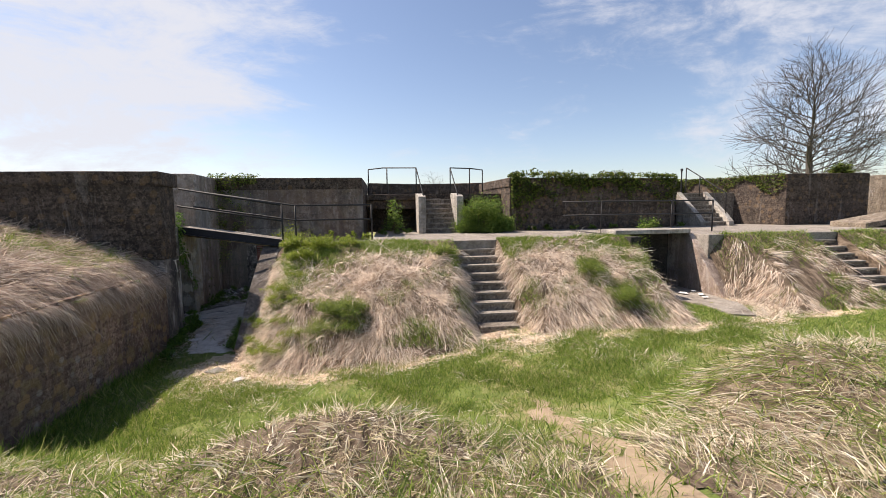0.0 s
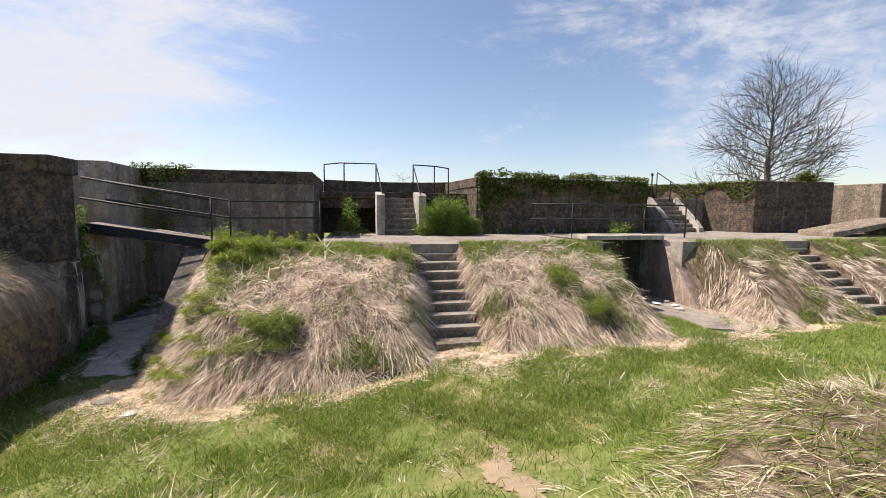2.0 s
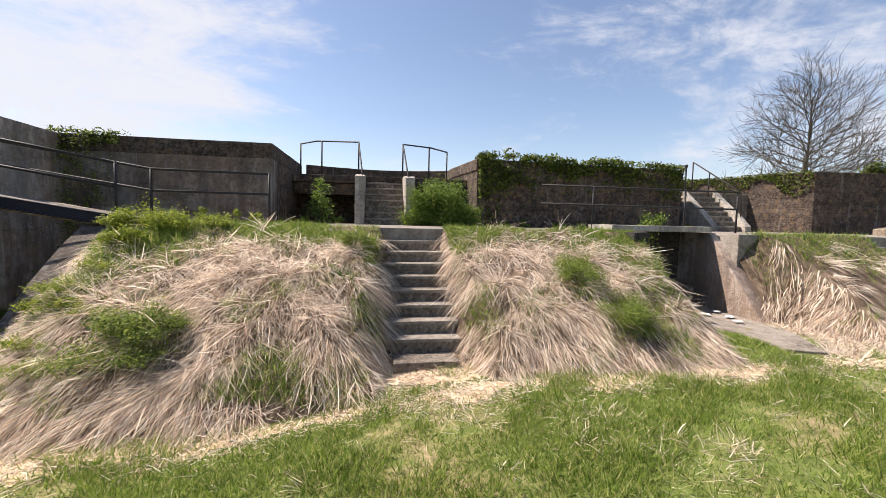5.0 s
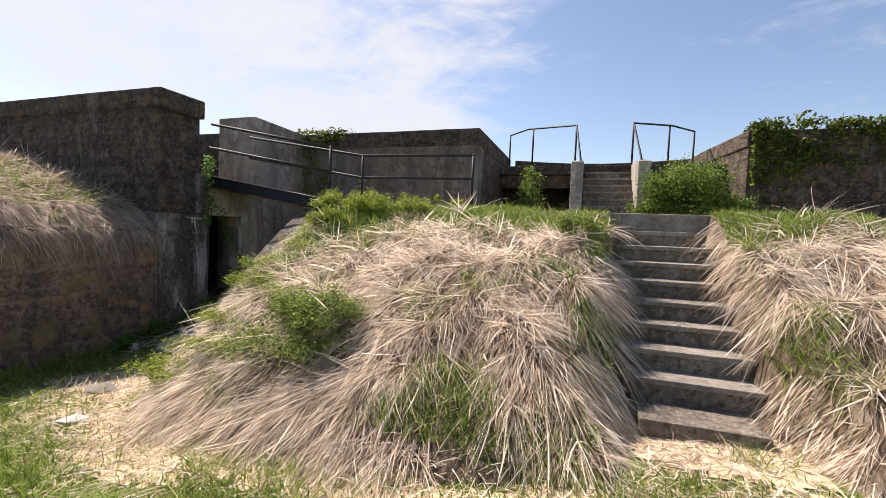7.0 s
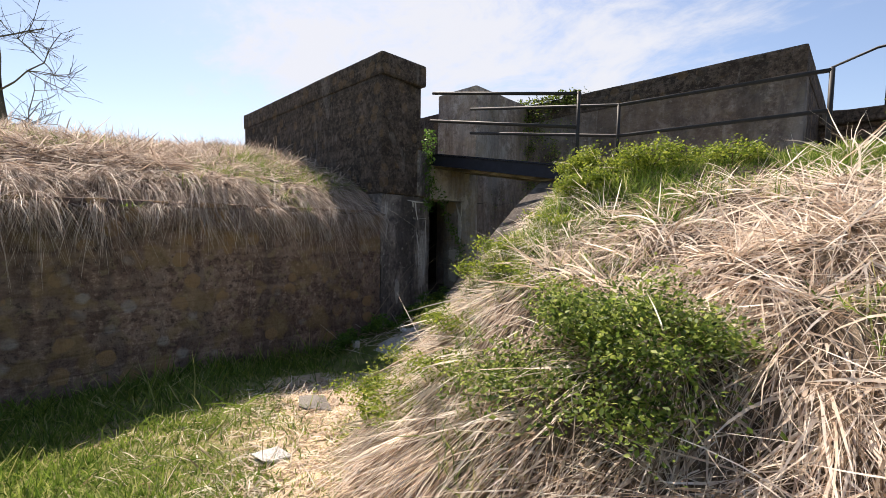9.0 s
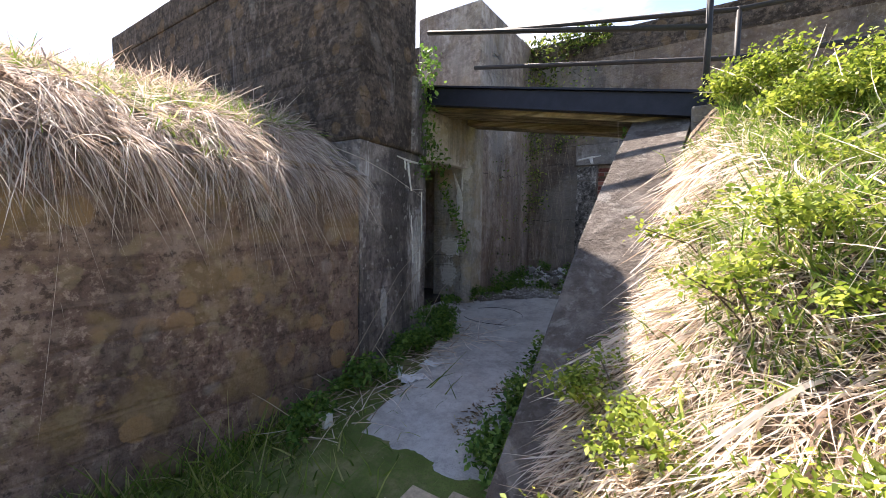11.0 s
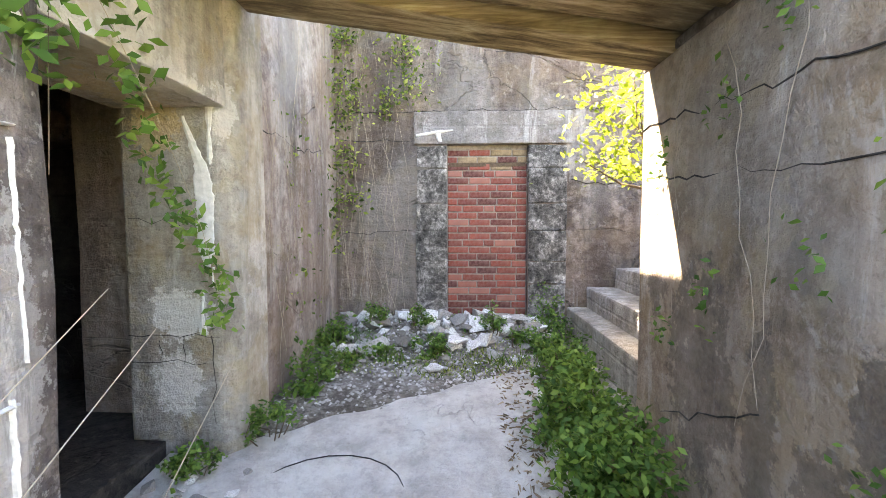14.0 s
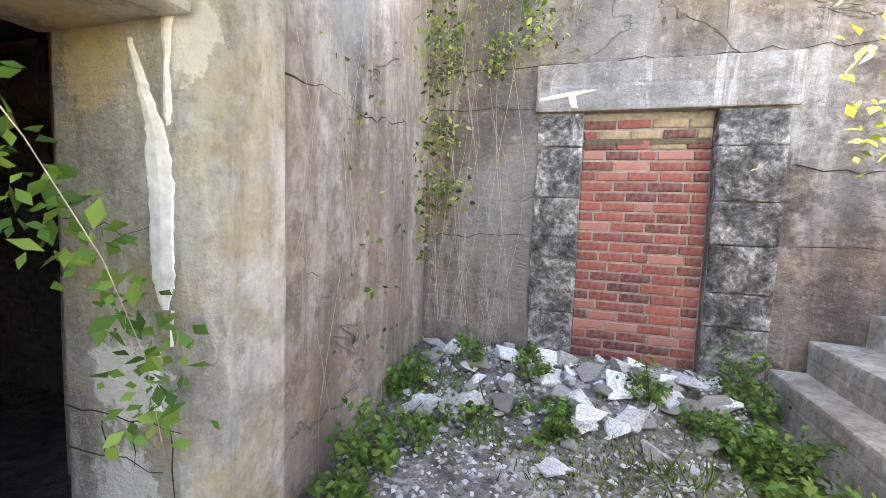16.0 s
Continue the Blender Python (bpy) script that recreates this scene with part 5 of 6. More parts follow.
def hang(x, y0, depth, n, z_top, thick=0.10):
    """Leaves hanging over a coping: x line, face line y0(x), how far down depth(x)."""
    xs = rng.uniform(x[0], x[1], n)
    d = depth(xs) * rng.random(n) ** 1.4
    ys = y0(xs) - 0.03 - rng.random(n) * thick
    top = rng.random(n) < 0.22
    return np.stack([xs, np.where(top, ys + rng.random(n) * 0.5, ys), np.where(top, z_top + 0.03 + rng.random(n) * 0.12, z_top + 0.05 - d)], -1)


face = lambda x: 15.32 + 0.0613 * (x - 5.25)
dep = lambda x: 0.15 + rng.random(len(x)) * 0.4 + 0.22 * (1 + np.sin(x * 3.7 + 0.5)) * (1 + np.sin(x * 9.1)) * 0.6 + 0.6 * rng.random(len(x)) ** 4 + 1.0 * np.exp(-((x - 5.9) / 0.7) ** 2) + 0.5 * np.exp(-((x - 12.2) / 0.5) ** 2)
ivy_pts = np.concatenate([hang((5.3, 12.7), face, dep, 9000, 3.95), hang((5.3, 7.2), face, lambda x: 1.7 * np.exp(-((x - 5.7) / 0.6) ** 2) + 0.3, 2000, 3.95)])
ivy_pts = ivy_pts[(rough(ivy_pts[:, 0] * 1.3, ivy_pts[:, 2] * 2.4, 1.2) > -0.22) | (rng.random(len(ivy_pts)) < 0.12)]
ivy_pts[:, 2] += np.where(ivy_pts[:, 2] > 3.95, rng.random(len(ivy_pts)) ** 2 * 0.13 * (1 + rough(ivy_pts[:, 0], 0 * ivy_pts[:, 0], 2.0)), 0)
creeper("dark green ivy hanging over the concrete block", ivy_pts, 0.045, M_IVY, [[(x, face(x) - 0.03, 3.9), (x + 0.1, face(x) - 0.05, 3.2), (x + 0.05, face(x) - 0.02, 2.1)] for x in (5.5, 5.7, 6.1, 7.0, 8.2, 9.4, 11.0, 12.3)])
creeper("patchy ivy on the sunlit far wall", hang((13.6, 23.5), lambda x: 20.2 + 0 * x, lambda x: 0.3 + 0.8 * (1 + np.sin(x * 1.4)) / 2, 5200, 4.05), 0.06, M_IVY, [[(15, 20.15, 4), (15.2, 20.1, 2.5)]])
fx_ = rng.random(1500)
creeper("ivy spilling over the sunlit oblique wall", np.stack([17.7 - 1.4 * fx_ - 0.06, 15.4 + 4.8 * fx_, 4.12 - (0.2 + 0.7 * (1 + np.sin(fx_ * 14)) / 2) * rng.random(1500) ** 1.3], -1), 0.05, M_IVY, [[(17.0, 17.6, 4.0), (16.9, 17.6, 2.4)]])
creeper("ivy on the corner of the dark block", hang((-5.2, -3.7), lambda x: BY - 0.03 + 0 * x, lambda x: 0.25 + 0.5 * np.exp(-((x + 4.7) / 0.4) ** 2), 900, 3.84), 0.035, M_IVY, [[(-4.8, BY - 0.05, 3.8), (-4.7, BY - 0.05, 2.6)]])
n_ = 500
creeper("ivy climbing the passage's outer corner", np.stack([rng.normal(-4.72, 0.05, n_), rng.normal(10.56, 0.07, n_), rng.uniform(1.4, 2.75, n_)], -1), 0.026, M_WEED, [[(-4.72, 10.6, 1.2), (-4.70, 10.62, 2.0), (-4.72, 10.58, 2.8)]])
n_ = 700
creeper("ivy hanging in the second underpass", np.stack([rng.uniform(7.65, 8.5, n_), rng.uniform(11.1, 11.5, n_), rng.uniform(0.9, 1.85, n_)], -1), 0.035, M_IVY, [[(8.0, 11.3, 1.85), (8.0, 11.3, 1.0)]])
# vines in the corner and on the walls of the passage
vines = []
for k in range(6):
    vy = rng.uniform(12.0, 13.6)
    vx = -4.885 - 0.045 * (vy - 11.9) + 0.012
    z0_, z1_ = rng.uniform(-0.05, 0.6), rng.uniform(1.8, 3.4)
    vb = vy
    vines.append([(vx, vb + 0.11 * math.sin(q * (0.7 + 0.13 * k) + 2.1 * k), z0_ + (z1_ - z0_) * q / 6) for q in range(7)])
for k in range(7):
    vx = rng.uniform(-4.95, -4.3)
    vh = rng.uniform(1.2, 3.0)
    vines.append([(vx + 0.09 * math.sin(q * (0.6 + 0.15 * k) + 1.7 * k), BY - 0.015, 0.2 + vh * q / 6) for q in range(7)])
n_ = 420
vp = np.concatenate([np.stack([rng.normal(-4.9, 0.04, n_), rng.normal(13.55, 0.12, n_), rng.uniform(0.8, 3.6, n_)], -1), np.stack([rng.uniform(-4.9, -3.9, 260), np.full(260, BY - 0.04), rng.uniform(2.2, 3.4, 260)], -1),
                     np.stack([np.full(120, -4.91), rng.uniform(12.2, 13.2, 120), rng.uniform(0.3, 1.9, 120)], -1)])
for k in range(11):
    vx, vh = -4.93 + 0.035 * k, rng.uniform(2.4, 3.6)
    vines.append([(vx + 0.05 * math.sin(q * (0.8 + 0.1 * k) + k), BY - 0.02 - 0.02 * (k % 3), 0.35 + (vh - 0.35) * q / 7) for q in range(8)])
spots_ = [(-4.78, 2.41), (-4.74, 1.34), (-4.80, 1.7), (-4.25, 2.66), (-4.2, 2.4), (-4.42, 2.22), (-4.82, 2.9), (-4.8, 2.15), (-4.3, 2.9), (-4.6, 3.1)]
vp = np.concatenate([vp] + [np.stack([rng.normal(a, 0.07, 90), np.full(90, BY - 0.06) - 0.06 * rng.random(90), rng.normal(b, 0.09, 90)], -1) for a, b in spots_])
creeper("thin dry vines with small leaves in the passage corner", vp, 0.022, M_SHRUB, vines, "vine", "vine")
n_ = 330
t_ = rng.random(n_)
creeper("leafy vine hanging across the dark doorway", np.stack([-4.86 + 0.05 * np.sin(t_ * 9) + rng.normal(size=n_) * 0.03, 10.72 + 0.75 * np.sin(t_ * 1.5) + rng.normal(size=n_) * 0.05, 1.95 - 1.35 * t_ + rng.normal(size=n_) * 0.05], -1), 0.024, M_WEED,
        [[(-4.82, 10.72 + 0.75 * math.sin(q / 6 * 1.5), 1.95 - 1.35 * q / 6) for q in range(7)]], "vine", "vine")
for k, (x0_, y0_, z0_, x1_, y1_, z1_) in enumerate([(-4.45, 9.5, -0.1, -4.70, 10.9, 0.75), (-4.5, 9.3, -0.15, -4.72, 10.75, 0.9), (-4.4, 9.9, -0.2, -4.72, 11.4, 0.5)]):
    bm = bmesh.new()
    tube(bm, [(x0_, y0_, z0_), ((x0_ + x1_) / 2, (y0_ + y1_) / 2, (z0_ + z1_) / 2 + 0.12), (x1_, y1_, z1_)], 0.003, 0.0015, 5)
    tagged(new("dry_stem", mesh_of(bm, "dry_stem", M_DRYSTEM)), "pale dry stem leaning against the passage wall", "twig")


# ---- bare trees ----
def tree(label, at, height, r0, seed, levels=4, spread=0.75, low=0.2, limbs=30, wide=0.27):
    """A bare tree: a tapered trunk, limbs and fine twigs."""
    g = np.random.default_rng(seed)
    ob = thing("tree", label, "tree", at)
    trunk, crown = bmesh.new(), bmesh.new()

    def grow(p, d, ln, r, lv):
        pts = [p]
        q, e = p.copy(), d.copy()
        for _ in range(3):
            e = (e + Vector(g.normal(size=3)) * 0.13 + Vector((0, 0, 0.05))).normalized()
            q = q + e * ln / 3
            pts.append(q.copy())
        tube(crown if lv else trunk, pts, r, r * 0.6, 6 if lv < 2 else 4 if lv < 3 else 3)
        if lv >= levels:
            return
        for _ in range(int(g.integers(6, 9))):
            k = int(g.integers(1, 4))
            axis = Vector(g.normal(size=3)).cross(e).normalized()
            nd = (Matrix.Rotation(g.uniform(0.35, 1.0) * spread * 1.2, 3, axis) @ e).normalized()
            grow(pts[k], nd, ln * g.uniform(0.55, 0.78), r * (0.5 if lv else 0.4), lv + 1)

    top = [Vector((0, 0, -1)), Vector((0.1, 0, height * 0.2)), Vector((-0.1, 0.1, height * 0.45)), Vector((0.1, 0, height * 0.72)), Vector((0, 0, height * 0.93))]
    tube(trunk, top, r0, r0 * 0.15, 10)
    for k in range(limbs):
        f = k / (limbs - 1)
        h = low + (0.92 - low) * f
        a = k * 2.4 + g.normal() * 0.3
        d = Vector((math.cos(a), math.sin(a), 0.10 + 0.75 * f + g.normal() * 0.08)).normalized()
        reach = wide * math.sqrt(max(0.05, 1 - ((h - 0.30) / 0.78) ** 2))
        grow(Vector((0, 0, h * height)), d, height * reach, r0 * (0.19 - 0.10 * f), 2)
    part("trunk", trunk, M_BARK, ob)
    part("crown", crown, M_BARK, ob)
    return ob


tree("tall bare broad-crowned tree beyond the emplacement", (52.5, 45.0, 1.0), 17.4, 0.55, 3, 4, 0.8, 0.17, 50, 0.30)
tree("bare gnarled tree beyond the mound", (-24.0, 5.3, 0.0), 10.5, 0.3, 8, 4, 1.1, 0.4, 9, 0.22)
tree("distant small bare tree behind the gun platform", (9.0, 75.0, 0.0), 9.0, 0.2, 5, 3, 0.8, 0.2, 18)

# ---- bricked-up doorway ----
door = new("door_1")
tagged(door, "doorway bricked up with red bricks in lime mortar", kind="structure")
bm = worn_box(DX0, DX1, BY + 0.07, BY + 0.4, -0.3, DZ1, 0.2, 0.004, 0)
part("mortar_bed", bm, M_MORTAR, door, "lime mortar")
brick_rng = random.Random(4)


def brick_mesh(w, mat, k):
    bm = bmesh.new()
    box(bm, -w / 2, w / 2, -0.04, 0.03, -0.0275, 0.0275)
    bmesh.ops.bevel(bm, geom=bm.edges[:], offset=0.004, segments=1, affect="EDGES")
    for v in bm.verts:
        v.co += Vector(noise.noise_vector(v.co * 25 + Vector((k, 0, 0)))) * 0.003
    return mesh_of(bm, "brick", mat)


BR = {(w, k): brick_mesh(w, M_BRICK, k) for w in (0.19, 0.09, 0.13) for k in (0, 1)}
BB = {(w, 0): brick_mesh(w, M_BUFF, 3) for w in (0.19, 0.09, 0.13)}
zrow, row = -0.02, 0
while zrow < DZ1 - 0.05:
    seq = [0.19, 0.19, 0.19, 0.13] if row % 2 == 0 else [0.09, 0.19, 0.19, 0.19, 0.05]
    if row % 5 == 3:
        seq = [0.13, 0.19, 0.09, 0.19, 0.09]
    xx = DX0 + 0.008
    seq = [min((0.19, 0.13, 0.09), key=lambda q: abs(q - w)) for w in seq]
    fit = (DX1 - DX0 - 0.016 - 0.012 * (len(seq) - 1)) / sum(seq)
    for w in seq:
        buff = zrow > 1.62 and brick_rng.random() < 0.75
        ob = part("brick", (BB[(w, 0)] if buff else BR[(w, brick_rng.randrange(2))]), None, door)
        ob.scale = (fit, 1, 1)
        ob.location = (xx + w * fit / 2, BY + 0.10 + brick_rng.uniform(-0.004, 0.004), zrow + 0.034 + brick_rng.uniform(-0.002, 0.002))
        ob.rotation_euler = (0, brick_rng.uniform(-0.012, 0.012), 0)
        xx += w * fit + 0.012
    zrow += 0.0685
    row += 1
part("batten", worn_box(DX0 + 0.02, DX1 - 0.02, BY + 0.055, BY + 0.12, 1.66, 1.70, 0.1, 0.008, 0.005), M_STEM, door, "rotten timber strip")
# eroded surround
zq = -0.1
k = 0
while zq < DZ1 - 0.03:
    h = (0.27, 0.34, 0.22, 0.30)[k % 4]
    h = min(h, DZ1 - zq)
    part("jamb_block", worn_box(-4.16, DX0 - 0.003, BY - 0.02, BY + 0.1, zq, zq + h - 0.006, 0.035, 0.022, 0.012), M_ERODED, door, "eroded blackened concrete")
    part("jamb_block", worn_box(DX1 + 0.003, -2.70, BY - 0.02, BY + 0.1, zq, zq + h - 0.006, 0.035, 0.022, 0.012), M_ERODED, door, "eroded blackened concrete")
    zq += h
    k += 1
part("lintel", worn_box(-4.18, -2.66, BY - 0.03, BY + 0.1, DZ1, 2.18, 0.15, 0.006, 0.01), M_LINTEL, door, "smooth pale concrete lintel")

# ---- rubble ----
def spread(x, y):
    """1 where the rubble covers the path, which it leaves free beside the steps."""
    return step(12.05, 12.35, y - 0.6 * (x + 3.9) + 0.10 * rough(x, y, 2.6))


def heap(x, y):
    return lawn(x, y) + 0.05 + 0.18 * step(12.6, 13.6, y) + 0.025 * rough(x, y, 4.0) * step(12.3, 12.8, y) - 0.09 * (1 - spread(x, y))

def chunk(s, seed, flat=0.6):
    g = random.Random(seed)
    bm = bmesh.new()
    for _ in range(10):
        v = Vector((g.gauss(0, 1), g.gauss(0, 1), g.gauss(0, 1))).normalized()
        bm.verts.new((v.x * s * g.uniform(0.8, 1.2), v.y * s * 0.75, v.z * s * flat))
    hull = bmesh.ops.convex_hull(bm, input=bm.verts[:])
    bmesh.ops.delete(bm, geom=list({g_ for g_ in hull["geom_interior"] if isinstance(g_, bmesh.types.BMVert)}), context="VERTS")
    bmesh.ops.bevel(bm, geom=bm.edges[:], offset=s * 0.03, segments=1, affect="EDGES")
    return mesh_of(bm, "concrete_chunk", M_STONE)


CH = [chunk(1.0, k, 0.45 + 0.05 * (k % 5)) for k in range(9)]
rr = random.Random(11)
for k in range(150):
    x, y = rr.uniform(-4.8, -3.0), 12.45 + 1.25 * rr.random() ** 0.6
    s = rr.choice((0.025, 0.03, 0.04, 0.05, 0.06, 0.08, 0.11)) * (0.7 if y < 12.8 else 1.1)
    ob = tagged(new("concrete_chunk", CH[k % 9]), "broken chunk of pale concrete lying below the bricks", "rubble", "rubble in front of the bricked-up doorway")
    ob.location = (x, y, float(heap(x, y)) + s * 0.3)
    ob.rotation_euler = (rr.uniform(-0.4, 0.4), rr.uniform(-0.4, 0.4), rr.uniform(0, 6.3))
    ob.scale = (s, s, s)
for x, y, s, r in ((-3.62, 13.25, 0.17, 0.7), (-3.38, 13.4, 0.15, 0.1), (-3.75, 12.95, 0.11, 1.0), (-3.2, 13.45, 0.14, 2.0), (-4.2, 13.0, 0.10, 0.3), (-3.55, 13.5, 0.13, 1.2)):
    ob = tagged(new("concrete_chunk", CH[int(s * 100) % 9]), "large pale slab fragment on the rubble heap", "rubble", "rubble in front of the bricked-up doorway")
    ob.location, ob.rotation_euler, ob.scale = (x, y, float(heap(x, y)) + 0.05), (0.3, 0.15, r), (s * 1.2, s, s * 0.7)

grid("ground_rubble", heap, -4.95, -2.65, 11.4, 13.74, 0.06, M_GRAVEL, "heap of fine rubble and dirt below the bricks")
gx_, gy_ = scatter(4600, -4.85, -2.9, 11.3, 13.7, lambda x, y: 0.04 + spread(x, y))
GN = len(gx_)
gz_ = heap(gx_, gy_)
gs_ = rng.uniform(0.006, 0.022, GN)
gv = []
base_ = np.array([[1, 0, 0], [-0.5, 0.87, 0], [-0.5, -0.87, 0], [0.1, 0.1, 0.9]])
rot_ = rng.uniform(0, 6.28, GN)
cs_, sn_ = np.cos(rot_), np.sin(rot_)
gv = np.stack([np.stack([gx_ + gs_ * (b_[0] * cs_ - b_[1] * sn_), gy_ + gs_ * (b_[0] * sn_ + b_[1] * cs_), gz_ + gs_ * b_[2] * 0.8], -1) for b_ in base_], 1).reshape(-1, 3)
gf = ((np.arange(GN) * 4)[:, None, None] + np.array([[0, 1, 3], [1, 2, 3], [2, 0, 3]])[None]).reshape(-1, 3)
stuff("gravel", (gv, gf), M_GRAVELS, "scattered small pale concrete crumbs", "gravel")
for x, y, s in ((-2.89, 7.57, 0.16), (-2.25, 6.95, 0.10)):
    ob = tagged(new("stone", CH[2]), "flat pale stone lying in the grass", "stone")
    ob.location, ob.scale, ob.rotation_euler = (x, y, float(lawn(x, y)) + 0.03), (s * 1.2, s, s * 1.0), (0, 0, x)


# ---- litter ----
def crumple(w, d, seed, mat, label, at, tilt=0.0):
    bm = bmesh.new()
    bmesh.ops.create_grid(bm, x_segments=8, y_segments=6, size=0.5)
    for v in bm.verts:
        p = v.co.copy()
        v.co.x, v.co.y = p.x * w, p.y * d
        v.co.z = 0.25 * w * abs(noise.noise(p * 3.1 + Vector((seed, 0, 0)))) + 0.02
    bmesh.ops.solidify(bm, geom=bm.faces[:], thickness=0.003)
    ob = tagged(new("litter", mesh_of(bm, "litter", mat)), label, "litter")
    ob.location, ob.rotation_euler = at, (tilt, 0, seed)
    return ob


for x, y, w, sd in ((-4.14, 9.67, 0.22, 1.0), (-4.36, 9.70, 0.2, 2.2), (-4.16, 9.95, 0.17, 3.1), (-4.35, 10.3, 0.12, 0.4)):
    crumple(w, w * 0.6, sd, M_PAPER, "crumpled white plastic litter beside the path", (x, y, float(lawn(x, y)) + 0.015))
for x, y, w, sd in ((9.15, 10.5, 0.24, 1.7), (9.5, 10.2, 0.2, 0.6), (9.3, 9.8, 0.16, 2.7), (9.65, 10.7, 0.18, 4.1)):
    crumple(w, w * 0.7, sd, M_PAPER, "crumpled pale litter at the mouth of the second underpass", (x, y, float(lawn(x, y)) + 0.05))
carton = thing("carton", "crushed white and red drink carton", "litter", (-4.30, 8.9, float(lawn(-4.3, 8.9)) + 0.05))
part("body", worn_box(-0.065, 0.065, -0.035, 0.035, -0.045, 0.045, 0.03, 0.008, 0.008), M_PAPER, carton)
part("print", worn_box(-0.066, -0.02, -0.037, 0.037, -0.02, 0.03, 0.03, 0.008, 0.004), M_RED, carton, "red print")
crumple(0.14, 0.07, 5.0, M_PINK, "crumpled pink wrapper on the rubble", (-4.53, 13.17, 0.06))
bm = bmesh.new()
tube(bm, [(-4.3 + (0.32 + 0.02 * a) * math.cos(a), 11.35 + 0.26 * math.sin(a), float(lawn(-4.3, 11.35 + 0.26 * math.sin(a))) + 0.042) for a in [0.3 * q for q in range(21)]], 0.0032, 0.0032, 5)
tagged(new("cable", mesh_of(bm, "cable", M_RAIL)), "loop of black cable lying on the path", "cable")


# ---- cracks and roots on the passage walls ----
def wander_line(a, b, n, amp, seed):
    g = random.Random(seed)
    a, b = Vector(a), Vector(b)
    return [a.lerp(b, i / n) + Vector((0, g.gauss(0, amp), g.gauss(0, amp))) for i in range(n + 1)]


def crack_line(pts, seed, r, ax=1):
    """A wandering open crack along a polyline on a wall; ax is the wall's run."""
    g = random.Random(seed)
    out = []
    for a, b in zip(pts, pts[1:]):
        a, b = Vector(a), Vector(b)
        n = max(3, int((b - a).length / 0.06))
        for i in range(n):
            q = a.lerp(b, i / n)
            q[ax] += g.gauss(0, 0.008)
            q.z += g.gauss(0, 0.010)
            out.append(q)
    out.append(Vector(pts[-1]))
    bm = bmesh.new()
    tube(bm, out, r, r * 0.5, 5)
    return bm


cr = new("trim_crack")
tagged(cr, "long open cracks across the passage walls", kind="structure")
WX = -2.819
for k, (run, r_) in enumerate([([(11.78, 1.56), (10.9, 1.49), (10.46, 1.48), (10.33, 1.40)], 0.005), ([(11.57, 1.29), (10.8, 1.23), (10.4, 1.22), (10.36, 1.11), (10.26, 1.02), (10.12, 1.0), (9.9, 0.93)], 0.0042),
                               ([(10.9, 0.5), (11.6, 0.2)], 0.004), ([(10.3, 0.55), (10.75, 0.32)], 0.003)]):
    part("crack", crack_line([(WX, y, z) for y, z in run], k, r_), M_SHADE_CRACK, cr)
for k, run in enumerate([[(-5.36, 0.54), (-4.91, 0.535)], [(-4.95, 0.53), (-4.94, 0.1)], [(-5.09, 0.54), (-5.09, 0.40)], [(-5.20, 0.53), (-5.21, 0.42)], [(-5.36, 0.41), (-4.98, 0.405)], [(-5.36, 1.10), (-4.92, 1.10)]]):
    part("crack", crack_line([(x, 11.598, z) for x, z in run], 50 + k, 0.0028 if k < 5 else 0.0015, 0), M_SHADE_CRACK, cr)
for k, run in enumerate([[(11.93, 1.62), (12.26, 1.66), (12.67, 1.62), (13.6, 1.80)], [(12.1, 0.9), (12.9, 1.02), (13.6, 1.05)]]):
    part("crack", crack_line([(-4.884 - 0.045 * (y - 11.9), y, z) for y, z in run], 70 + k, 0.005), M_SHADE_CRACK, cr)
for k, run in enumerate([[(-4.9, 2.18), (-2.0, 2.20)], [(-4.9, 1.92), (-4.2, 1.90)], [(-2.65, 1.52), (-1.9, 1.46)], [(-3.4, 2.75), (-1.8, 2.62)], [(-4.9, 1.0), (-4.2, 1.03)]]):
    part("crack", crack_line([(x, BY - 0.002, z) for x, z in run], 90 + k, 0.004, 0), M_SHADE_CRACK, cr)


# lime that has run down and set on the walls
def lime_run(place, run, seed):
    """A crust of lime along a line (u, z, half width), set on a wall by place(u, z, proud)."""
    g = random.Random(seed)
    flat = abs(run[-1][1] - run[0][1]) < abs(run[-1][0] - run[0][0])
    rows = []
    for (u0, z0, w0), (u1, z1, w1) in zip(run, run[1:]):
        n = max(3, int(math.hypot(u1 - u0, z1 - z0) / 0.018))
        for i in range(n + 1):
            f = i / n
            rows.append((u0 + (u1 - u0) * f + g.gauss(0, 0.002), z0 + (z1 - z0) * f, max(0.002, (w0 + (w1 - w0) * f) * g.uniform(0.9, 1.1) * (1 + 0.10 * math.sin(len(rows) * 0.37 + seed)))))
    bm = bmesh.new()
    rings = []
    for u, z, w in rows:
        offs = [(-1.0, -0.012), (-0.6, 0.004), (0.1, 0.008), (0.7, 0.004), (1.0, -0.012)]
        rings.append([bm.verts.new(place(u + (0 if flat else o * w), z + (o * w if flat else 0), d)) for o, d in offs])
    for a, b in zip(rings, rings[1:]):
        for k in range(4):
            bm.faces.new((a[k], a[k + 1], b[k + 1], b[k]))
    return bm


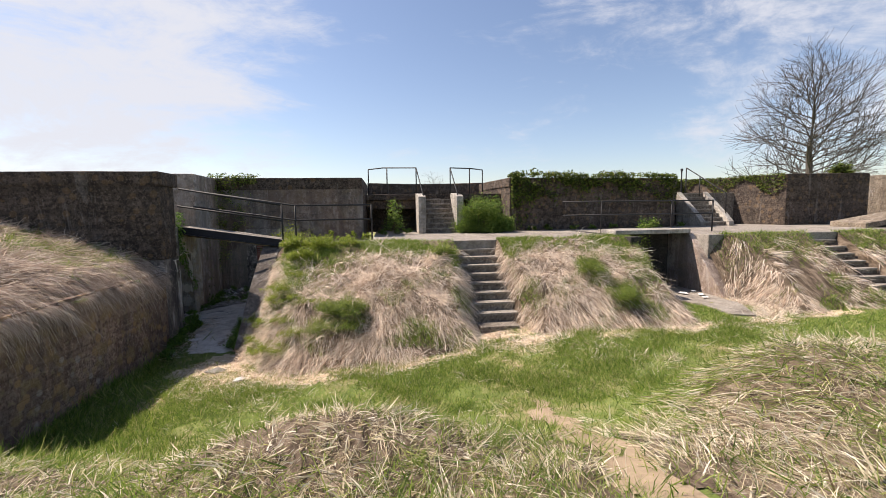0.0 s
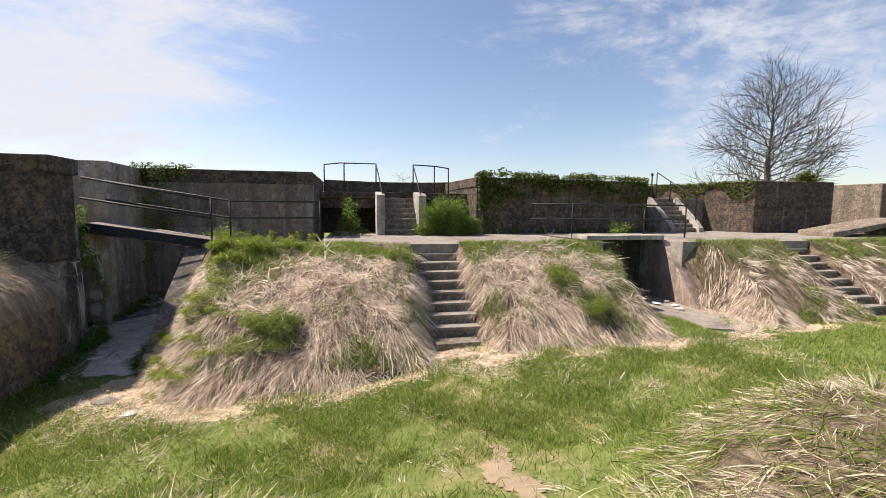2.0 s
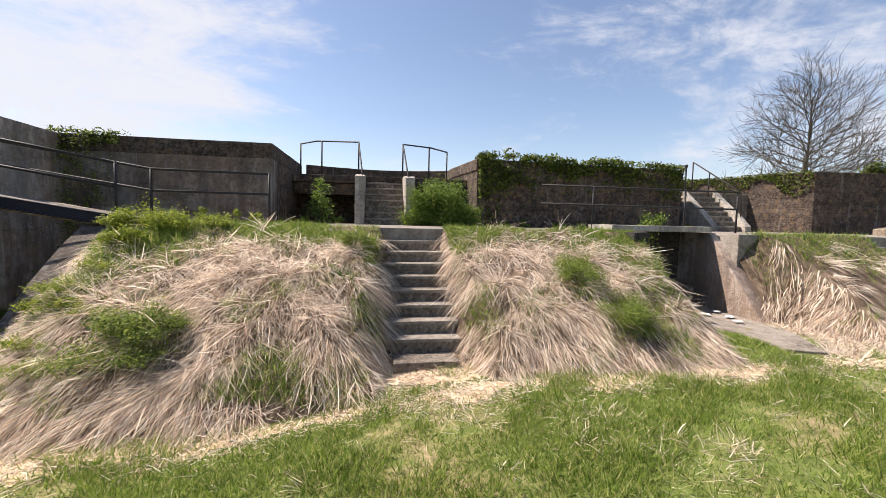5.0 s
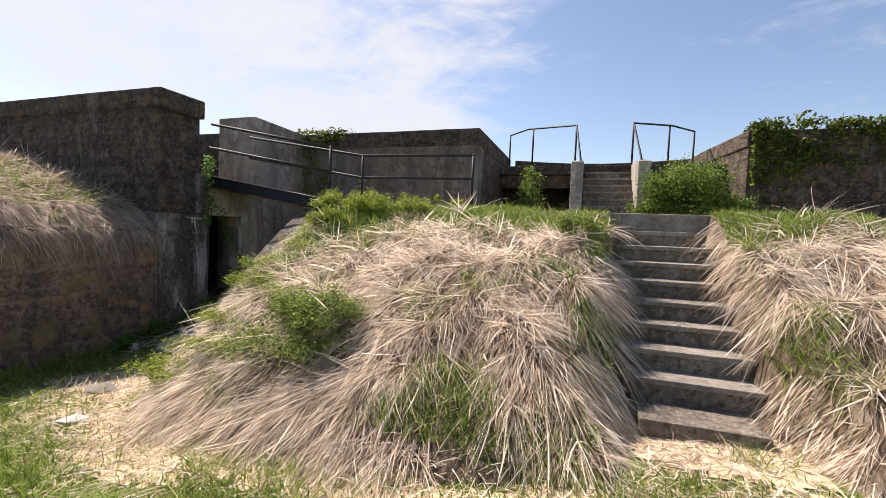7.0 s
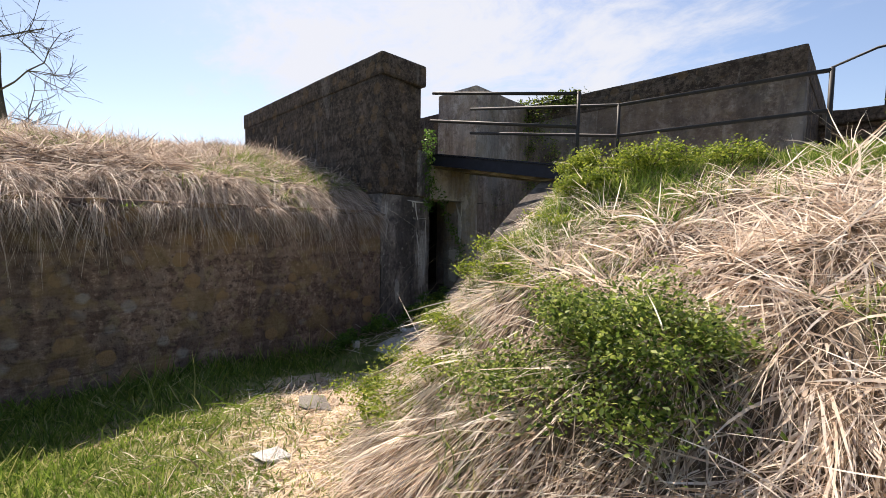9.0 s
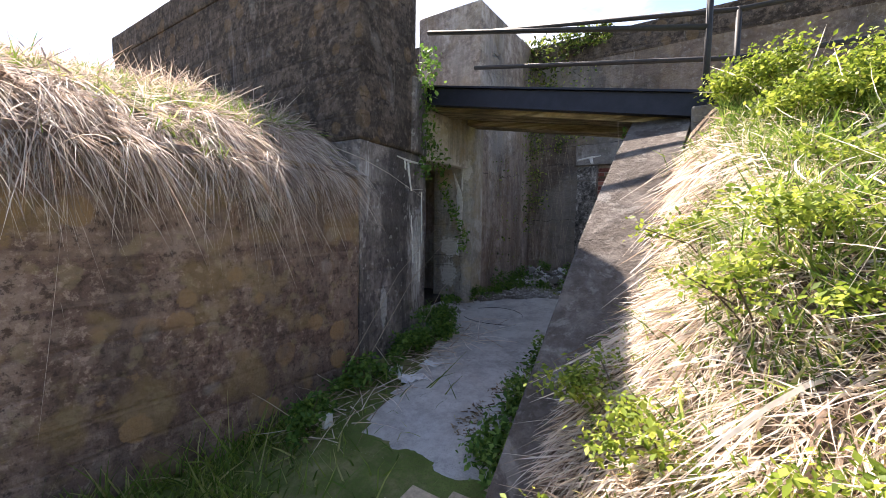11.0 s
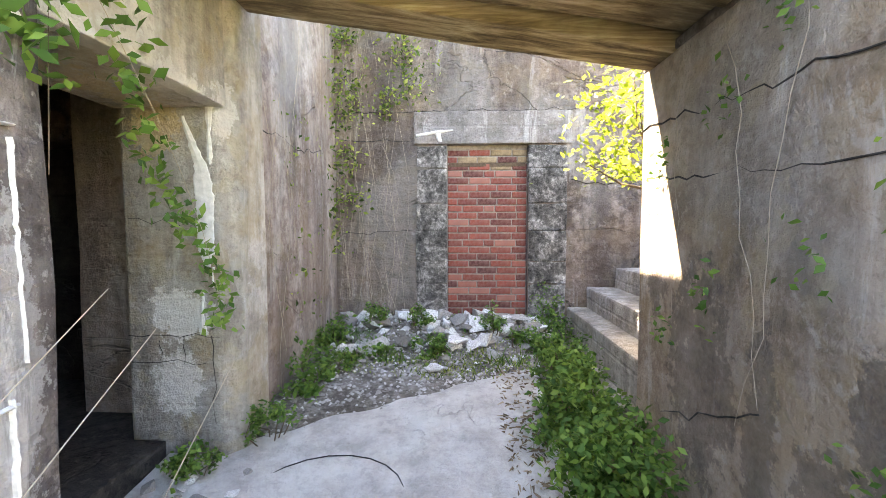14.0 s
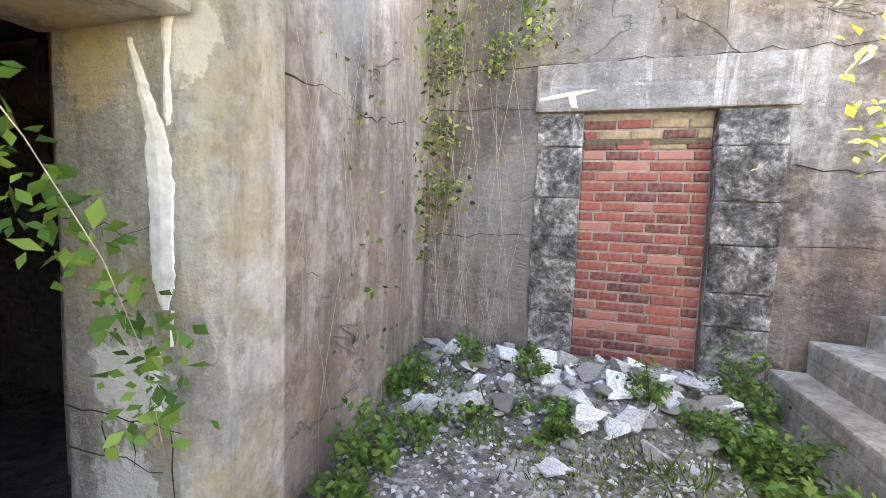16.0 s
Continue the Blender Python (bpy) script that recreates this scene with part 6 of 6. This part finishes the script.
lime = new("trim_lime")
tagged(lime, "white crusts of lime run down the concrete walls", kind="structure")
on_jamb = lambda u, z, d: (u, 11.597 - d, z)
on_pillar = lambda u, z, d: (-4.625 - 0.144 * (u - 9.56) + d, u, z)
on_lintel = lambda u, z, d: (u, BY - 0.033 - d, z)
for k, (place, run) in enumerate([
        (on_jamb, [(-5.058, 1.60, 0.010), (-5.018, 1.48, 0.022), (-4.978, 1.36, 0.048), (-4.965, 1.22, 0.060), (-4.963, 1.05, 0.062), (-4.958, 0.94, 0.043), (-4.956, 0.88, 0.015)]),
        (on_jamb, [(-4.930, 0.88, 0.006), (-4.932, 0.78, 0.004)]), (on_jamb, [(-4.982, 0.76, 0.006), (-4.992, 0.62, 0.014), (-4.992, 0.56, 0.03)]), (on_jamb, [(-4.930, 1.66, 0.03), (-4.930, 1.52, 0.012), (-4.930, 1.40, 0.018), (-4.930, 1.37, 0.006)]),
        (on_pillar, [(10.10, 1.59, 0.005), (10.31, 1.57, 0.013), (10.60, 1.57, 0.011)]), (on_pillar, [(10.30, 1.56, 0.013), (10.33, 1.40, 0.006), (10.36, 1.28, 0.002)]), (on_pillar, [(10.24, 1.57, 0.012), (10.25, 1.48, 0.004)]),
        (on_pillar, [(10.36, 1.30, 0.002), (10.57, 1.31, 0.004)]), (on_pillar, [(10.36, 1.04, 0.004), (10.37, 0.92, 0.016), (10.39, 0.80, 0.005)]), (on_pillar, [(10.39, 0.75, 0.005), (10.40, 0.56, 0.007)]),
        (on_pillar, [(10.45, 0.66, 0.006), (10.48, 0.47, 0.008)]), (on_pillar, [(10.53, 0.68, 0.006), (10.53, 0.35, 0.010)]), (on_pillar, [(10.38, 0.66, 0.004), (10.54, 0.66, 0.006)]), (on_pillar, [(10.56, 1.28, 0.002), (10.57, 0.75, 0.004)]),
        (on_lintel, [(-4.16, 1.95, 0.012), (-3.97, 1.98, 0.022), (-3.80, 2.0, 0.006)]), (on_lintel, [(-3.95, 1.97, 0.03), (-3.93, 1.89, 0.028)])]):
    part("lime_crust", lime_run(place, run, k), M_LIME, lime)
roots = []
for k in range(4):
    y_ = 10.45 + 0.33 * k
    roots.append(wander_line((-2.832, y_, 1.75 - 0.03 * k), (-2.832, y_ + 0.25 * math.sin(k * 2.1), 0.3 + 0.12 * (k % 4)), 9, 0.018, 30 + k))
n_ = 240
lc_ = rng.integers(0, 9, n_)
creeper("thin pale roots with a few leaves on the passage wall", np.stack([np.full(n_, -2.86), 10.35 + (lc_ * 0.37) % 1.4 + rng.normal(size=n_) * 0.05, 0.45 + (lc_ * 0.53) % 1.4 + rng.normal(size=n_) * 0.06], -1), 0.015, M_WEED, roots, "vine", "vine")
turf("moss", heap, -4.5, -3.2, 12.4, 13.3, 12000, lambda x, y: np.exp(-((x + 3.85) / 0.4) ** 2 - ((y - 12.75) / 0.16) ** 2) + 0.12, "dark moss and small weeds on the rubble", (0.03, 0.09), 0.004, M_SHRUB, "moss")
turf("grass", heap, -4.9, -2.9, 12.6, 13.6, 2600, lambda x, y: clumps(x, y, 2.5, 0.2), "thin green grass among the rubble", (0.08, 0.26), 0.004, M_WEED)
for wx, wy, s_, h_ in ((-4.72, 11.72, 0.14, 0.2), (-4.95, 11.45, 0.14, 0.12), (-4.85, 10.95, 0.16, 0.16)):
    bush("weed", "green weeds at the foot of the pale door jamb", (wx, wy, float(lawn(wx, wy)) + 0.03), (s_, s_, h_), 500, 0.015, M_WEED, 5, 12, "weed")
for k in range(16):
    x, y, q = rr.uniform(-5.15, -4.7), rr.uniform(10.85, 11.5), rr.uniform(0.02, 0.05)
    ob = tagged(new("concrete_chunk", CH[k % 9]), "small broken chunk of concrete on the door sill", "rubble", "rubble at the dark doorway")
    ob.location, ob.rotation_euler, ob.scale = (x, y, float(lawn(x, y)) + 0.035 + q * 0.3), (rr.uniform(-0.4, 0.4), 0.2, rr.uniform(0, 6.3)), (q, q, q)
for wx, wy, s_, h_ in ((-3.45, 13.2, 0.12, 0.2), (-4.1, 13.3, 0.14, 0.16), (-3.9, 12.9, 0.14, 0.1), (-4.5, 13.3, 0.15, 0.22), (-3.2, 13.0, 0.14, 0.2), (-2.95, 13.5, 0.14, 0.45), (-4.6, 12.6, 0.14, 0.14)):
    bush("weed", "small green weed growing through the rubble", (wx, wy, float(heap(wx, wy))), (s_, s_, h_), 420, 0.015, M_WEED, 5, 12, "weed")
